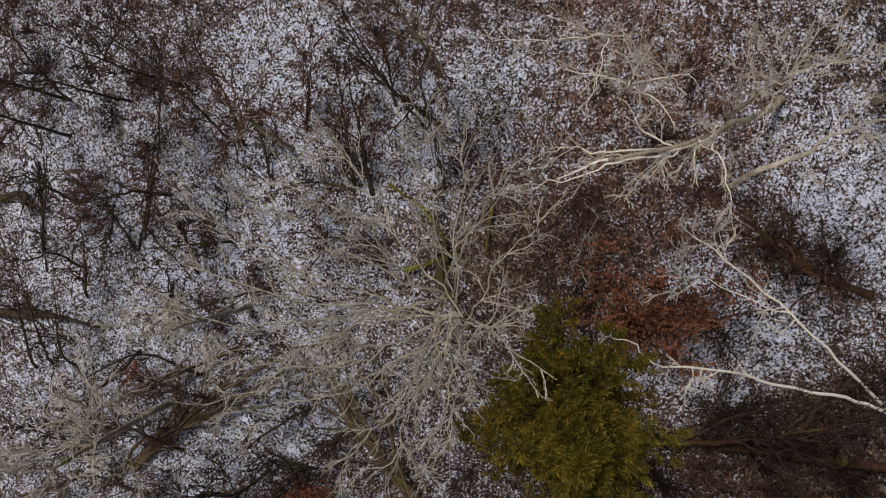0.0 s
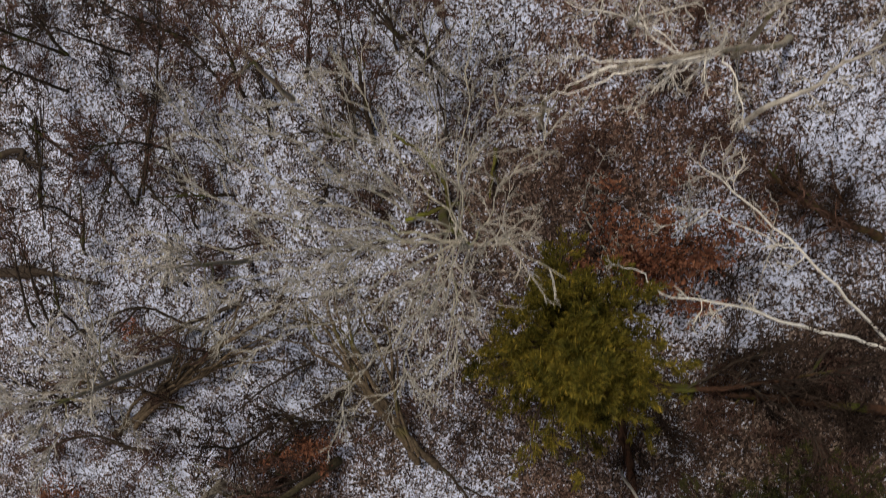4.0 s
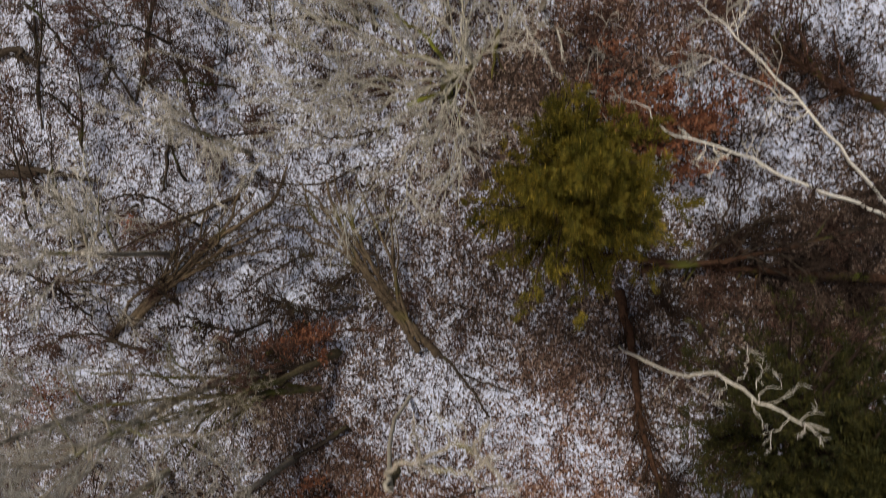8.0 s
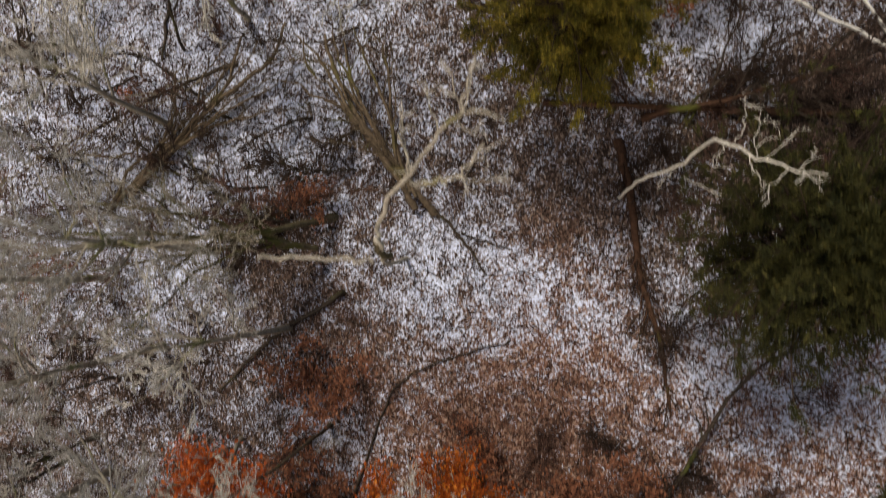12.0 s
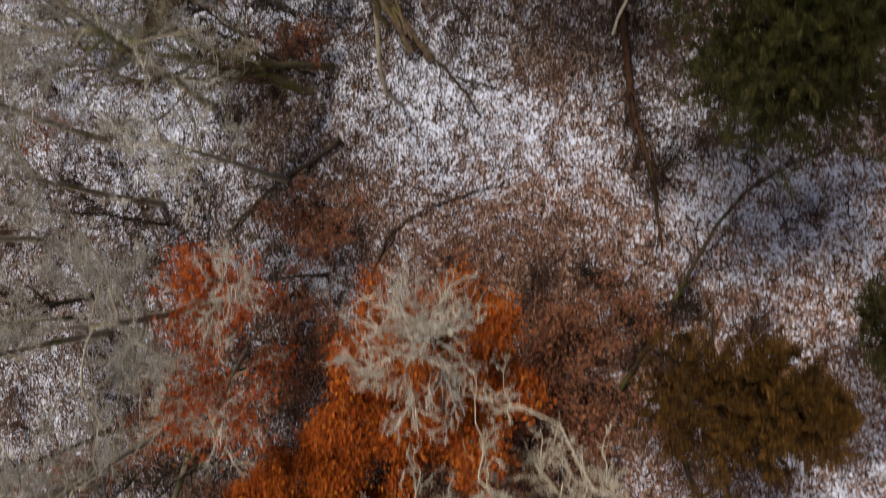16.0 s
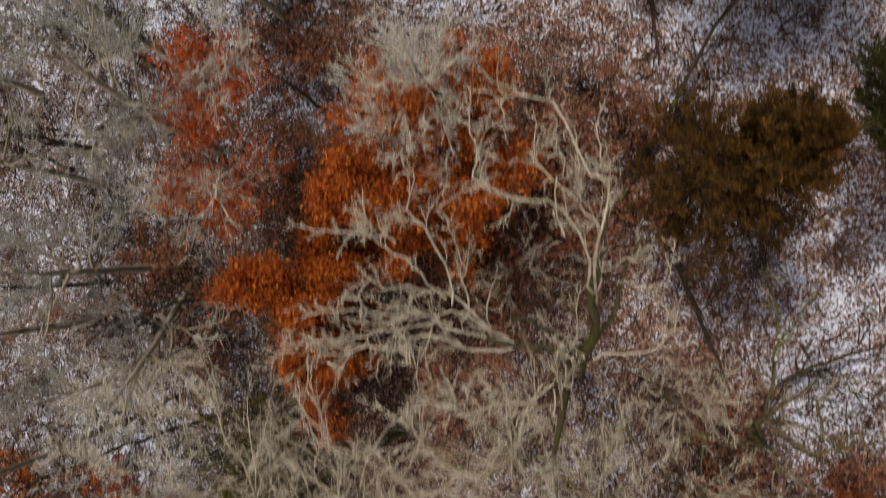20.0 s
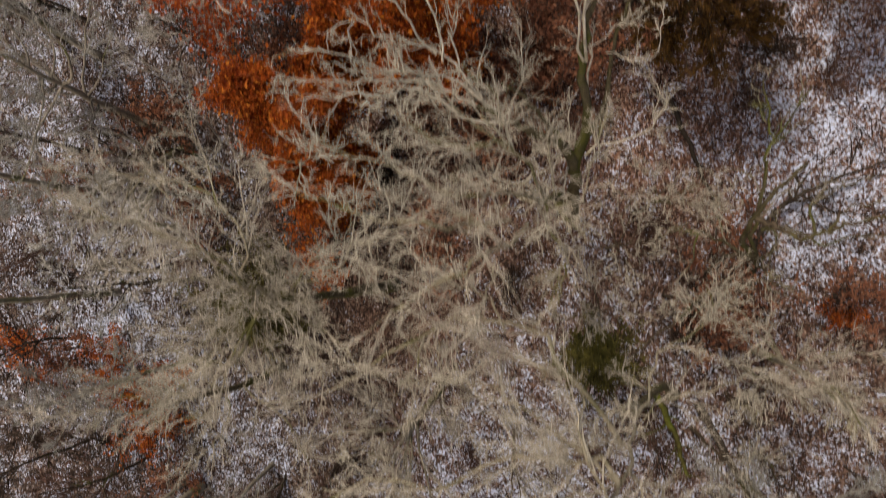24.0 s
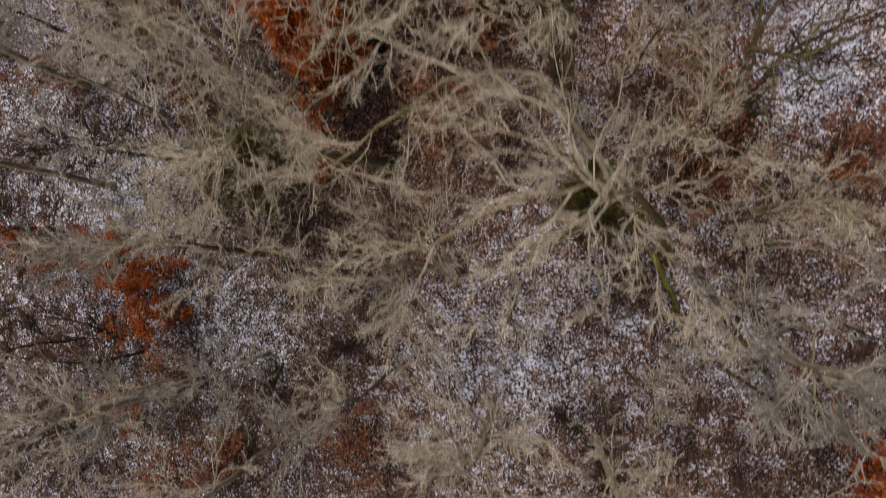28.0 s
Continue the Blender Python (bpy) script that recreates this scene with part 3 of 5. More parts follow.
broadleaf("oak_tree", "bare grey oak with a wide lichened crown", BARE, [(-1.94, -0.15, 1.51), (-1.55, -0.67, 6), (-0.21, -1.64, 11.6)], 0.26, 2, 31, reach=3.6, main=(-0.3, 0.1, 0), stout=0.68, thin=0.78, counts=(11, 7, 4), ratio=(0.24, 0.54), spread=(45, 85), first=0.72, wood=MOSSY, limb_wood=CROWN_LIMB, twig=CROWN_TWIG, rise=0.02,
          to=FAN + [[(-0.2, -1.6, 11.5), (-0.4, -2.8, 12.0), (-0.56, -3.9, 12.0), (-0.7, -6.2, 12.8)], [(-0.2, -1.6, 11.8), (0.5, -1.5, 13.5), (1.05, -1.63, 15.6), (2.0, -2.2, 15.8)]])
broadleaf("crooked_tree", "crooked mossy tree with a pale broken top", BARE, [(-3.8, -14.3, 1.0), (-3.9, -14.46, 5), (-2.6, -13.84, 12.8), (-2.59, -13.38, 13.2), (-2.02, -12.57, 14.5), (-1.31, -12.08, 15.6), (-0.55, -11.38, 16.6), (0.03, -11.17, 17.6), (0.62, -11.43, 18.5)], 0.09, 2, 32, stout=1.0, tip=0.2, thin=0.7, reach=1.6, counts=(3, 2), first=0.6, wood=LICHEN, limb_wood=LICHEN, twig=GREY_TWIG, crook=0.7,
          to=[[(-1.38, -12.27, 15.3), (-0.74, -12.34, 15.6), (-0.21, -12.24, 15.9), (0.4, -11.61, 16.4)],
              [(-1.31, -12.08, 15.6), (-1.41, -11.34, 16.2), (-1.38, -10.86, 16.6)],
              [(-0.55, -11.38, 16.6), (-0.65, -10.91, 17), (-0.77, -10.55, 17.4)],
              [(0.03, -11.17, 17.6), (0.16, -10.65, 18), (0.29, -10.3, 18.3)],
              [(0.03, -11.17, 17.6), (-0.15, -10.73, 18), (-0.24, -10.36, 18.2)],
              [(-0.21, -12.24, 15.9), (0.32, -12.35, 16.2), (0.93, -12.35, 16.4)]],
          forks=[([(-1.38, -12.27, 15.3), (-0.74, -12.34, 15.6), (-0.21, -12.24, 15.9), (0.4, -11.61, 16.4)], 0.05, 0.03, None),
                 ([(-1.31, -12.08, 15.6), (-1.41, -11.34, 16.2), (-1.38, -10.86, 16.6)], 0.035, 0.02, None),
                 ([(0.03, -11.17, 17.6), (0.16, -10.65, 18), (0.29, -10.3, 18.3)], 0.035, 0.018, None),
                 ([(-2.54, -14.19, 14), (-3.11, -14.13, 14.4), (-4.29, -14.11, 14.6), (-5.3, -14.1, 14.8)], 0.05, 0.035, LICHEN),
                 ([(-2.67, -14.05, 11), (-2.65, -13.9, 12.6), (-2.61, -13.61, 13.1)], 0.11, 0.085, MOSSY)])
broadleaf("leaning_oak", "mossy oak leaning low with a grey crown", BARE, [(-7.31, -12.25, 0.45), (-9.38, -13.03, 3.6), (-11, -13.37, 6)], 0.2, 9, 33, stout=1.25, reach=5.0, first=0.45, thin=0.7, wood=MOSSY, limb_wood=MOSSY, twig=GREY, counts=(9, 7, 4), ratio=(0.28, 0.6),
          to=[[(-10.69, -13.38, 5.5), (-12.09, -12.41, 7.5), (-13.13, -11.64, 8.5), (-14.64, -11.28, 9.5)],
              [(-11, -13.37, 6), (-13.56, -13.89, 8.5), (-15.5, -14.4, 10)],
              [(-10.19, -13.19, 5), (-11.32, -14.34, 7.5), (-12.93, -15.43, 9.5)],
              [(-9.38, -13.03, 3.6), (-10.46, -11.83, 6), (-11.33, -10.47, 7.5)],
              [(-9.94, -13.49, 4.5), (-11.23, -14.56, 6), (-12.45, -16.16, 7.5), (-13.6, -17.39, 8.5)],
              [(-10.93, -13.37, 6), (-11.93, -13.64, 8), (-13.78, -13.26, 9.5)]],
          forks=[([(-8.01, -13.84, 1.5), (-9.43, -13.56, 3.5), (-11.29, -13.44, 5), (-13.62, -13.32, 6.5), (-16.01, -13.35, 7.5)], 0.16, 0.05, None),
                 ([(-8.52, -13.85, 1.6), (-10.76, -12.88, 4), (-12.72, -12.39, 6), (-15.68, -12.11, 7)], 0.12, 0.04, None),
                 ([(-8.79, -13.75, 2.4), (-10.66, -13.86, 4.2), (-12.83, -14.23, 5.8), (-15.42, -14.79, 7)], 0.11, 0.04, None)])
broadleaf("oak_tree", "bare oak with a hazy grey crown on the lower slope", BARE, [(-13.9, -14.0, -0.6), (-13.3, -13.7, 7), (-12.6, -13.6, 12.5)], 0.22, 14, 34, reach=6.0, counts=BIG, thin=0.7, stout=0.9, ratio=(0.3, 0.62), twig=HAZE_TWIG)
broadleaf("oak_tree", "bare oak with a hazy grey crown on the lower slope", BARE, [(-13.6, -24.4, -0.9), (-13.0, -24.0, 7), (-12.0, -23.6, 12.5)], 0.22, 14, 35, reach=6.0, counts=BIG, thin=0.7, stout=0.9, ratio=(0.3, 0.62), twig=HAZE_TWIG)
broadleaf("oak_tree", "bare oak with a hazy grey crown on the lower slope", BARE, [(-16.0, -30.5, -1.2), (-15.4, -30.4, 6), (-14.6, -30.3, 11)], 0.22, 14, 46, reach=5.5, counts=BIG, thin=0.7, stout=0.9, ratio=(0.3, 0.62), twig=HAZE_TWIG)
for foot, seed in (((-17.0, -19.0, -1.2), 47), ((-20.5, -26.0, -1.7), 98), ((-21.0, -33.5, -2.0), 99), ((-20.5, -15.5, -1.3), 100), ((-19.5, -39.0, -2.0), 101), ((-24.5, -21.0, -2.0), 102)):
    broadleaf("oak_tree", "bare oak with a hazy grey crown on the lower slope", BARE, [foot, (foot[0] + 0.3, foot[1] + 0.2, 6), (foot[0] + 0.7, foot[1] + 0.4, 10)], 0.18, 11, seed, reach=4.6, counts=(8, 7, 5), thin=0.7, stout=0.8, ratio=(0.3, 0.62), twig=HAZE_TWIG)
broadleaf("oak_tree", "bare oak with a hazy grey crown on the lower slope", BARE, [(-16.5, -7.5, -0.9), (-16.0, -7.4, 5), (-15.3, -7.3, 9.5)], 0.18, 12, 64, reach=4.5, counts=(7, 6, 3), twig=GREY_TWIG)
broadleaf("oak_tree", "bare oak with a hazy grey crown on the lower slope", BARE, [(-9.8, -17.8, 0.1), (-10.4, -17.6, 5), (-11.0, -17.4, 9.5)], 0.16, 11, 65, reach=4.2, counts=(6, 6, 3), twig=GREY_TWIG)
broadleaf("oak_tree", "slim bare oak with fine grey twigs", BARE, [(-9.5, 5.5, 0.9), (-9.2, 5.6, 5), (-8.8, 5.6, 8.5)], 0.14, 11, 66, reach=4.0, counts=(6, 6, 3), twig=RED_TWIG)
broadleaf("oak_tree", "slim bare oak with fine grey twigs", BARE, [(-2.0, 9.0, 1.9), (-2.2, 8.8, 5), (-2.4, 8.6, 8.5)], 0.14, 11, 67, reach=4.0, counts=(6, 6, 3), twig=RED_TWIG)
broadleaf("oak_tree", "slim bare oak with fine grey twigs", BARE, [(2.4, 3.6, 2.2), (2.3, 3.6, 5), (2.2, 3.5, 8)], 0.13, 10, 68, reach=3.4, counts=(6, 6, 3), twig=RED_TWIG)
broadleaf("oak_tree", "slim bare oak with fine grey twigs", BARE, [(-12.0, -2.4, 0.0), (-11.8, -2.4, 4), (-11.5, -2.4, 8)], 0.14, 10, 69, reach=3.8, counts=(6, 6, 3), twig=GREY_TWIG)
broadleaf("oak_tree", "bare oak with brownish grey twigs", BARE, [(-1.5, -43.5, 0.3), (-1.6, -43.2, 6), (-1.7, -43.0, 10)], 0.18, 12, 70, reach=5.0, twig=TAN_TWIG, counts=(7, 7, 5), thin=0.6, stout=0.8, limb_wood=OLD_LIMB)
broadleaf("oak_tree", "bare oak with brownish grey twigs", BARE, [(12.6, -41.0, 1.7), (12.4, -41.0, 5), (12.0, -41.0, 9)], 0.17, 11, 86, reach=4.2, twig=TAN_TWIG, counts=(7, 7, 5), thin=0.6, stout=0.8, limb_wood=OLD_LIMB)
broadleaf("oak_tree", "bare oak with a hazy grey crown above the slope", BARE, [(18.5, -22.0, 3.4), (18.2, -21.8, 7), (17.6, -21.5, 10)], 0.18, 12, 90, reach=4.4, counts=(6, 6, 3), twig=GREY_TWIG)
broadleaf("oak_tree", "slender bare oak beside orange leaves", BARE, [(-2.05, -27.25, 0.61), (-1.69, -25.73, 6), (-1.39, -24.49, 10.6)], 0.15, 24, 36, reach=4.3, stout=0.42, twig=GREY_TWIG, counts=(10, 9, 5), thin=0.5, ratio=(0.28, 0.6), first=0.70, spread=(45, 88), limb_wood=TAN_TWIG)
GNARLED = [[(1.79, -32.49, 10.2), (-0.19, -31.64, 11.5), (-1.98, -30.94, 13), (-4, -30.97, 13.8)],
              [(1.79, -32.49, 10.2), (-0.5, -32.2, 11.8), (-2.62, -32.14, 13), (-4.21, -32.47, 13.6)],
              [(1.52, -32.2, 10.4), (-0.32, -30.83, 12), (-1.78, -30.29, 13.2), (-3.06, -30.34, 13.8)],
              [(4.13, -30.71, 10.5), (3.02, -28.92, 12.8), (1.46, -27.87, 13.3), (0.61, -27.01, 13.2)],
              [(4.21, -30.71, 10.5), (4.15, -28.98, 12.4), (3.6, -27.37, 13.5), (2.32, -26, 13.8), (1.44, -25.58, 13.6)],
              [(3.62, -27.51, 13.4), (3.83, -26.94, 13.6), (3.62, -25.8, 13.8)],
              [(3.04, -28.99, 12.6), (2.75, -27.18, 13.2), (2.42, -26.3, 13.4)],
              [(4.35, -31.77, 9), (4.37, -30.39, 10), (5.3, -29.82, 10.6), (5.46, -28.78, 11)],
              [(4.86, -30.37, 10.2), (6.16, -30.44, 10.2), (6.5, -29.03, 10.8)],
              [(4.5, -33.28, 8), (5.83, -32.68, 9), (6.84, -32.05, 9.3), (7.11, -31.3, 9.4), (6.36, -30.98, 9.4)],
              [(1.54, -27.94, 13.2), (0.68, -27.14, 13), (0.5, -25.99, 12.7), (0.43, -24.85, 12.6)],
              [(-0.32, -30.83, 12), (-1.38, -29.82, 12.8), (-2.23, -29.04, 13.4), (-2.48, -27.67, 13.7)],
              [(-1.63, -29.19, 13.2), (-2.52, -28.92, 13.5), (-4.64, -28.94, 13.8)],
              [(3.06, -33.9, 9), (1.17, -34.47, 10), (-0.58, -34.6, 10.9)],
              [(3.94, -28.68, 12.8), (2.96, -27.64, 13.3), (2.19, -26.63, 13.6), (1.89, -25.96, 13.6)],
              [(4.01, -28.37, 12.8), (4.19, -27.64, 13.2), (4.02, -26.72, 13.6)],
              [(3.45, -28.08, 13), (3.1, -26.9, 13.4), (2.7, -25.82, 13.6)],
              [(-0.16, -31.01, 11.9), (-0.6, -29.18, 12.6), (-1.12, -27.76, 13), (-1.45, -27.05, 13)],
              [(0.31, -31.22, 11.4), (0.11, -29.5, 12.3), (-0.25, -27.92, 13)],
              [(2.68, -33.91, 9), (1.54, -35.04, 10.5), (0.87, -36.13, 11.5)],
              [(3.1, -34.21, 8.5), (3.35, -35.48, 10), (2.58, -36.58, 11)],
              [(1.79, -32.49, 10.2), (0.14, -31.91, 11.4), (-1.23, -31.53, 12.6), (-3, -31.38, 13.4)],
              [(-0.19, -31.64, 11.5), (-1.72, -31.7, 12.6), (-3.16, -31.85, 13.4), (-4.23, -31.82, 13.8)]]
broadleaf("mossy_oak", "spreading mossy oak with pale crooked limbs", BARE, [(4.71, -35.08, 1.19), (4.48, -33.51, 5), (3.5, -32.68, 8.2)], 0.32, 4, 37, reach=3.0, twig=TAN_TWIG, wood=MOSSY, limb_wood=TAN_TWIG, counts=(13, 9, 5), thin=0.6, ratio=(0.2, 0.48), stout=0.95, wander=0.25, first=0.6, rise=0.02, crook=1.4, twist=1.5, to=GNARLED,
          forks=[([(4.31, -33.59, 6.4), (3.72, -32.95, 8), (2.66, -32.69, 9.2), (1.79, -32.44, 10.2), (0.82, -32.12, 11)], 0.2, 0.06, None),
                 ([(4.31, -33.59, 6.4), (4.46, -32.03, 8.5), (4.06, -30.54, 10.5), (4.22, -29.3, 11.6), (4.14, -27.89, 12.6)], 0.2, 0.05, None),
                 ([(3.76, -32.94, 8), (3.04, -32.18, 9), (2.23, -31.67, 10.2), (1.59, -31.44, 11)], 0.11, 0.04, None),
                 ([(4.44, -33.06, 7), (5.06, -31.61, 8.6), (5.11, -30.31, 9.8), (5.49, -28.9, 11)], 0.12, 0.04, None)])
broadleaf("mossy_oak", "mossy oak with a broad tangle of tan twigs", BARE, [(4.12, -34.23, 1.14), (3.83, -34.53, 6), (2.79, -35.19, 12.5)], 0.26, 4, 39, reach=3.2, twig=TAN_TWIG, wood=MOSSY, limb_wood=OLD_LIMB, counts=(12, 9, 6), thin=0.58, ratio=(0.26, 0.56), stout=0.9, wander=0.2, rise=0.01, first=0.6,
          to=[[(2.76, -35.17, 13), (1.82, -34.32, 16), (0.57, -34.19, 16.4), (-1.04, -33.28, 16)],
              [(2.58, -35.23, 13.5), (0.81, -35.42, 16.2), (-0.74, -34.75, 16.2), (-2.8, -34.11, 15.5)],
              [(1.82, -35.82, 15), (-0.05, -36.15, 17.4), (-1.6, -35.87, 15.9), (-3.55, -35.34, 15)],
              [(2.25, -35.92, 14.5), (1.46, -36.86, 17.4), (0.14, -37.56, 17), (-1.44, -38.37, 16)],
              [(2.76, -35.33, 13), (3.3, -35.44, 15.1), (3.63, -34.6, 15.6), (3.78, -33.51, 15.4)],
              [(1.82, -34.38, 16), (1.43, -33.17, 15.8), (0.73, -32.08, 15)],
              [(1.82, -34.38, 16), (0.37, -32.94, 15.6), (-1.09, -32.02, 15)],
              [(1.46, -36.85, 17.2), (1.22, -37.8, 17), (0.06, -38.58, 16.4)],
              [(2.76, -35.63, 13), (3.17, -36.79, 15), (2.99, -37.85, 15.6)]])
broadleaf("mossy_oak", "mossy oak leaning out with feathery tan twigs", BARE, [(-3.67, -38.39, 0.04), (-5.3, -38.52, 4.5), (-6.11, -38.32, 9.5)], 0.3, 4, 40, reach=3.4, twig=TAN_TWIG, wood=MOSSY, limb_wood=OLD_LIMB, counts=(12, 9, 6), thin=0.58, ratio=(0.26, 0.56), stout=0.9, wander=0.2, rise=0.01, first=0.6,
          to=[[(-6.12, -38.3, 10), (-5.39, -37.65, 13.5), (-5.78, -36.46, 15), (-7.92, -35.71, 15)],
              [(-6.12, -38.11, 10), (-5.77, -36.68, 13), (-7.49, -33.97, 11.6), (-8.23, -32.71, 11.6)],
              [(-6.11, -38.27, 10.5), (-7.48, -37.33, 13), (-9.07, -37.01, 14)],
              [(-6.11, -38.46, 10.5), (-5.76, -39.37, 13.4), (-7.16, -40.18, 13.6), (-9.41, -40.99, 13)],
              [(-6.1, -38.35, 9), (-6.04, -39.06, 12), (-6.53, -40.7, 12.5), (-8.59, -42.23, 12)],
              [(-7.29, -34.91, 12), (-9.42, -34.42, 12.4), (-11.63, -33.69, 12.4)],
              [(-6.22, -37.85, 12), (-7.71, -36.05, 13.5), (-10.27, -35.38, 13.5)],
              [(-5.91, -38.13, 9.5), (-3.91, -37, 12), (-3.1, -35.73, 13)],
              [(-6.11, -38.32, 9.5), (-4.27, -39.38, 12), (-3.76, -40.65, 12.5)]])
broadleaf("mossy_oak", "old mossy oak with wide arching branches", BARE, [(9.32, -43.2, 1.49), (7.73, -41.78, 6), (5.38, -40.86, 12.5)], 0.27, 3, 41, reach=3.2, twig=TAN_TWIG, wood=MOSSY, limb_wood=OLD_LIMB, counts=(12, 9, 6), thin=0.58, ratio=(0.26, 0.56), stout=0.9, wander=0.2, rise=0.0, first=0.6,
          to=[[(5.13, -40.79, 13), (4.02, -41.32, 17.2), (3.09, -40.03, 17.2), (2.68, -38.99, 16.5)],
              [(4.02, -41.32, 17.2), (2.65, -40.36, 17), (0.94, -39.71, 16), (-0.8, -39.8, 15)],
              [(4.48, -41.21, 15), (2.96, -39.3, 16), (1.7, -38.5, 15.2), (-0.32, -38.89, 14.4), (-2.2, -40, 14), (-4.21, -40.72, 13.6)],
              [(4.07, -41.36, 17), (3.2, -41.63, 16), (0.87, -42.14, 15.2), (-1.62, -42.48, 14.6), (-4.13, -44.25, 13)],
              [(4.05, -41.36, 17), (3.98, -42.52, 16.5), (3.88, -44.35, 15.4)],
              [(4.43, -41.45, 16), (5.03, -42.57, 16), (5.63, -44.41, 15)],
              [(4.43, -41.45, 16), (6.03, -43.01, 14.5), (7.14, -44.88, 13.5)],
              [(4.07, -41.36, 17), (2.69, -42.58, 16), (1.39, -44.35, 15)],
              [(1.7, -38.5, 15.2), (0.61, -37.34, 15), (-0.86, -36.63, 14.6)],
              [(4.94, -40.94, 14), (6.11, -39.82, 12), (7.19, -38.88, 12), (7.81, -37.79, 12)],
              [(4.61, -41.21, 15), (3.28, -40.82, 16.4), (2.44, -40.94, 16.4)],
              [(5.13, -40.94, 13), (6.72, -40.94, 12), (8.24, -40.31, 11.6), (10.19, -40.14, 11)]])
broadleaf("oak_tree", "bare oak with brownish grey twigs", BARE, [(1.2, -49.8, 0.3), (1.1, -49.4, 8), (0.8, -48.8, 12.5)], 0.2, 14, 42, reach=4.8, twig=TAN_TWIG, counts=(7, 7, 5), thin=0.6, stout=0.8)
broadleaf("oak_tree", "bare oak with brownish grey twigs", BARE, [(12.2, -46.8, 1.8), (12.0, -46.6, 7), (11.6, -46.2, 10.5)], 0.2, 13, 43, reach=5.0, twig=HAZE_TWIG, counts=BIG)
broadleaf("oak_tree", "bare oak with brownish grey twigs", BARE, [(-9.58, -37.56, -0.64), (-8.35, -38.07, 3), (-7.56, -38.49, 6)], 0.2, 5, 44, reach=3.4, twig=TAN_TWIG, wood=DARK, limb_wood=OLD_LIMB, counts=(12, 9, 6), thin=0.58, ratio=(0.26, 0.56), stout=0.9, wander=0.2, first=0.6,
          to=[[(-8.09, -38.22, 4), (-8.04, -39.1, 9), (-8.42, -38.47, 11), (-8.42, -37.51, 12)],
              [(-8.09, -38.22, 4), (-7.42, -39.31, 9), (-7.67, -39.76, 11), (-7.89, -40.3, 12)],
              [(-8.48, -38.14, 3), (-6.98, -37.59, 8), (-6.5, -36.86, 11), (-6.14, -35.33, 12)],
              [(-7.97, -38.35, 4), (-5.91, -39.18, 8), (-3.37, -39.79, 11), (-1.72, -40.17, 12)],
              [(-8.21, -38.02, 3), (-4.72, -37.35, 9), (-2.14, -36.51, 13), (-0.98, -35.87, 14)],
              [(-6.99, -39.48, 8), (-6.18, -40.13, 10), (-5.2, -41, 12)]])
broadleaf("oak_tree", "bare oak with brownish grey twigs", BARE, [(-14.6, -49.5, -1.4), (-14.4, -49.0, 6), (-14.0, -48.4, 10)], 0.2, 13, 48, reach=5.0, ratio=(0.28, 0.6), twig=TAN_TWIG, counts=(7, 7, 5), thin=0.6, stout=0.8)
broadleaf("oak_tree", "bare oak with brownish grey twigs", BARE, [(-9.79, -42.74, -0.83), (-9.79, -42.61, 4), (-10.22, -42.25, 8)], 0.22, 5, 49, reach=3.4, twig=TAN_TWIG, wood=MOSSY, limb_wood=OLD_LIMB, counts=(12, 9, 6), thin=0.58, ratio=(0.26, 0.56), stout=0.9, wander=0.2, first=0.6,
          to=[[(-10, -42.25, 8), (-10.77, -41.25, 10), (-12.73, -41.09, 11)],
              [(-10.22, -42.25, 8), (-11.4, -42.24, 10), (-14.36, -42.38, 10.5)],
              [(-9.62, -42.32, 6), (-8.62, -43.42, 9), (-9.75, -44.34, 10)],
              [(-9.34, -42.4, 5), (-6.11, -42.55, 9), (-4.95, -43.8, 10)]])
broadleaf("oak_tree", "bare oak with brownish grey twigs", BARE, [(-10.0, -52.6, -1.0), (-9.8, -52.2, 6), (-9.4, -51.6, 10)], 0.16, 12, 103, reach=4.4, twig=TAN_TWIG, counts=(8, 7, 5), thin=0.6, stout=0.7, ratio=(0.28, 0.6))
broadleaf("oak_tree", "bare oak with brownish grey twigs", BARE, [(6.0, -51.5, 0.9), (5.8, -51.2, 6), (5.5, -50.8, 11)], 0.2, 13, 50, reach=5.0, twig=TAN_TWIG, counts=(7, 7, 5), thin=0.6, stout=0.8)
for foot, middle, top, seed in (((7.49, -34.97, 1.52), (7.39, -34.87, 4.5), (7.29, -34.77, 8), 104), ((11.43, -41.56, 1.79), (11.33, -41.46, 4.5), (11.23, -41.36, 8), 105), ((10.04, -44.65, 1.51), (9.94, -44.55, 4.5), (9.84, -44.45, 9), 106), ((-0.7, -42.21, 0.27), (-0.8, -42.11, 4.5), (-0.9, -42.01, 9), 107)):
    broadleaf("oak_tree", "slim bare oak with fine pinkish grey twigs", BARE, [foot, middle, top], 0.09, 10, seed, reach=3.6, twig=TAN_TWIG, wood=BROWN, limb_wood=BROWN, counts=(8, 7, 4), thin=0.5, stout=0.6, ratio=(0.28, 0.6))
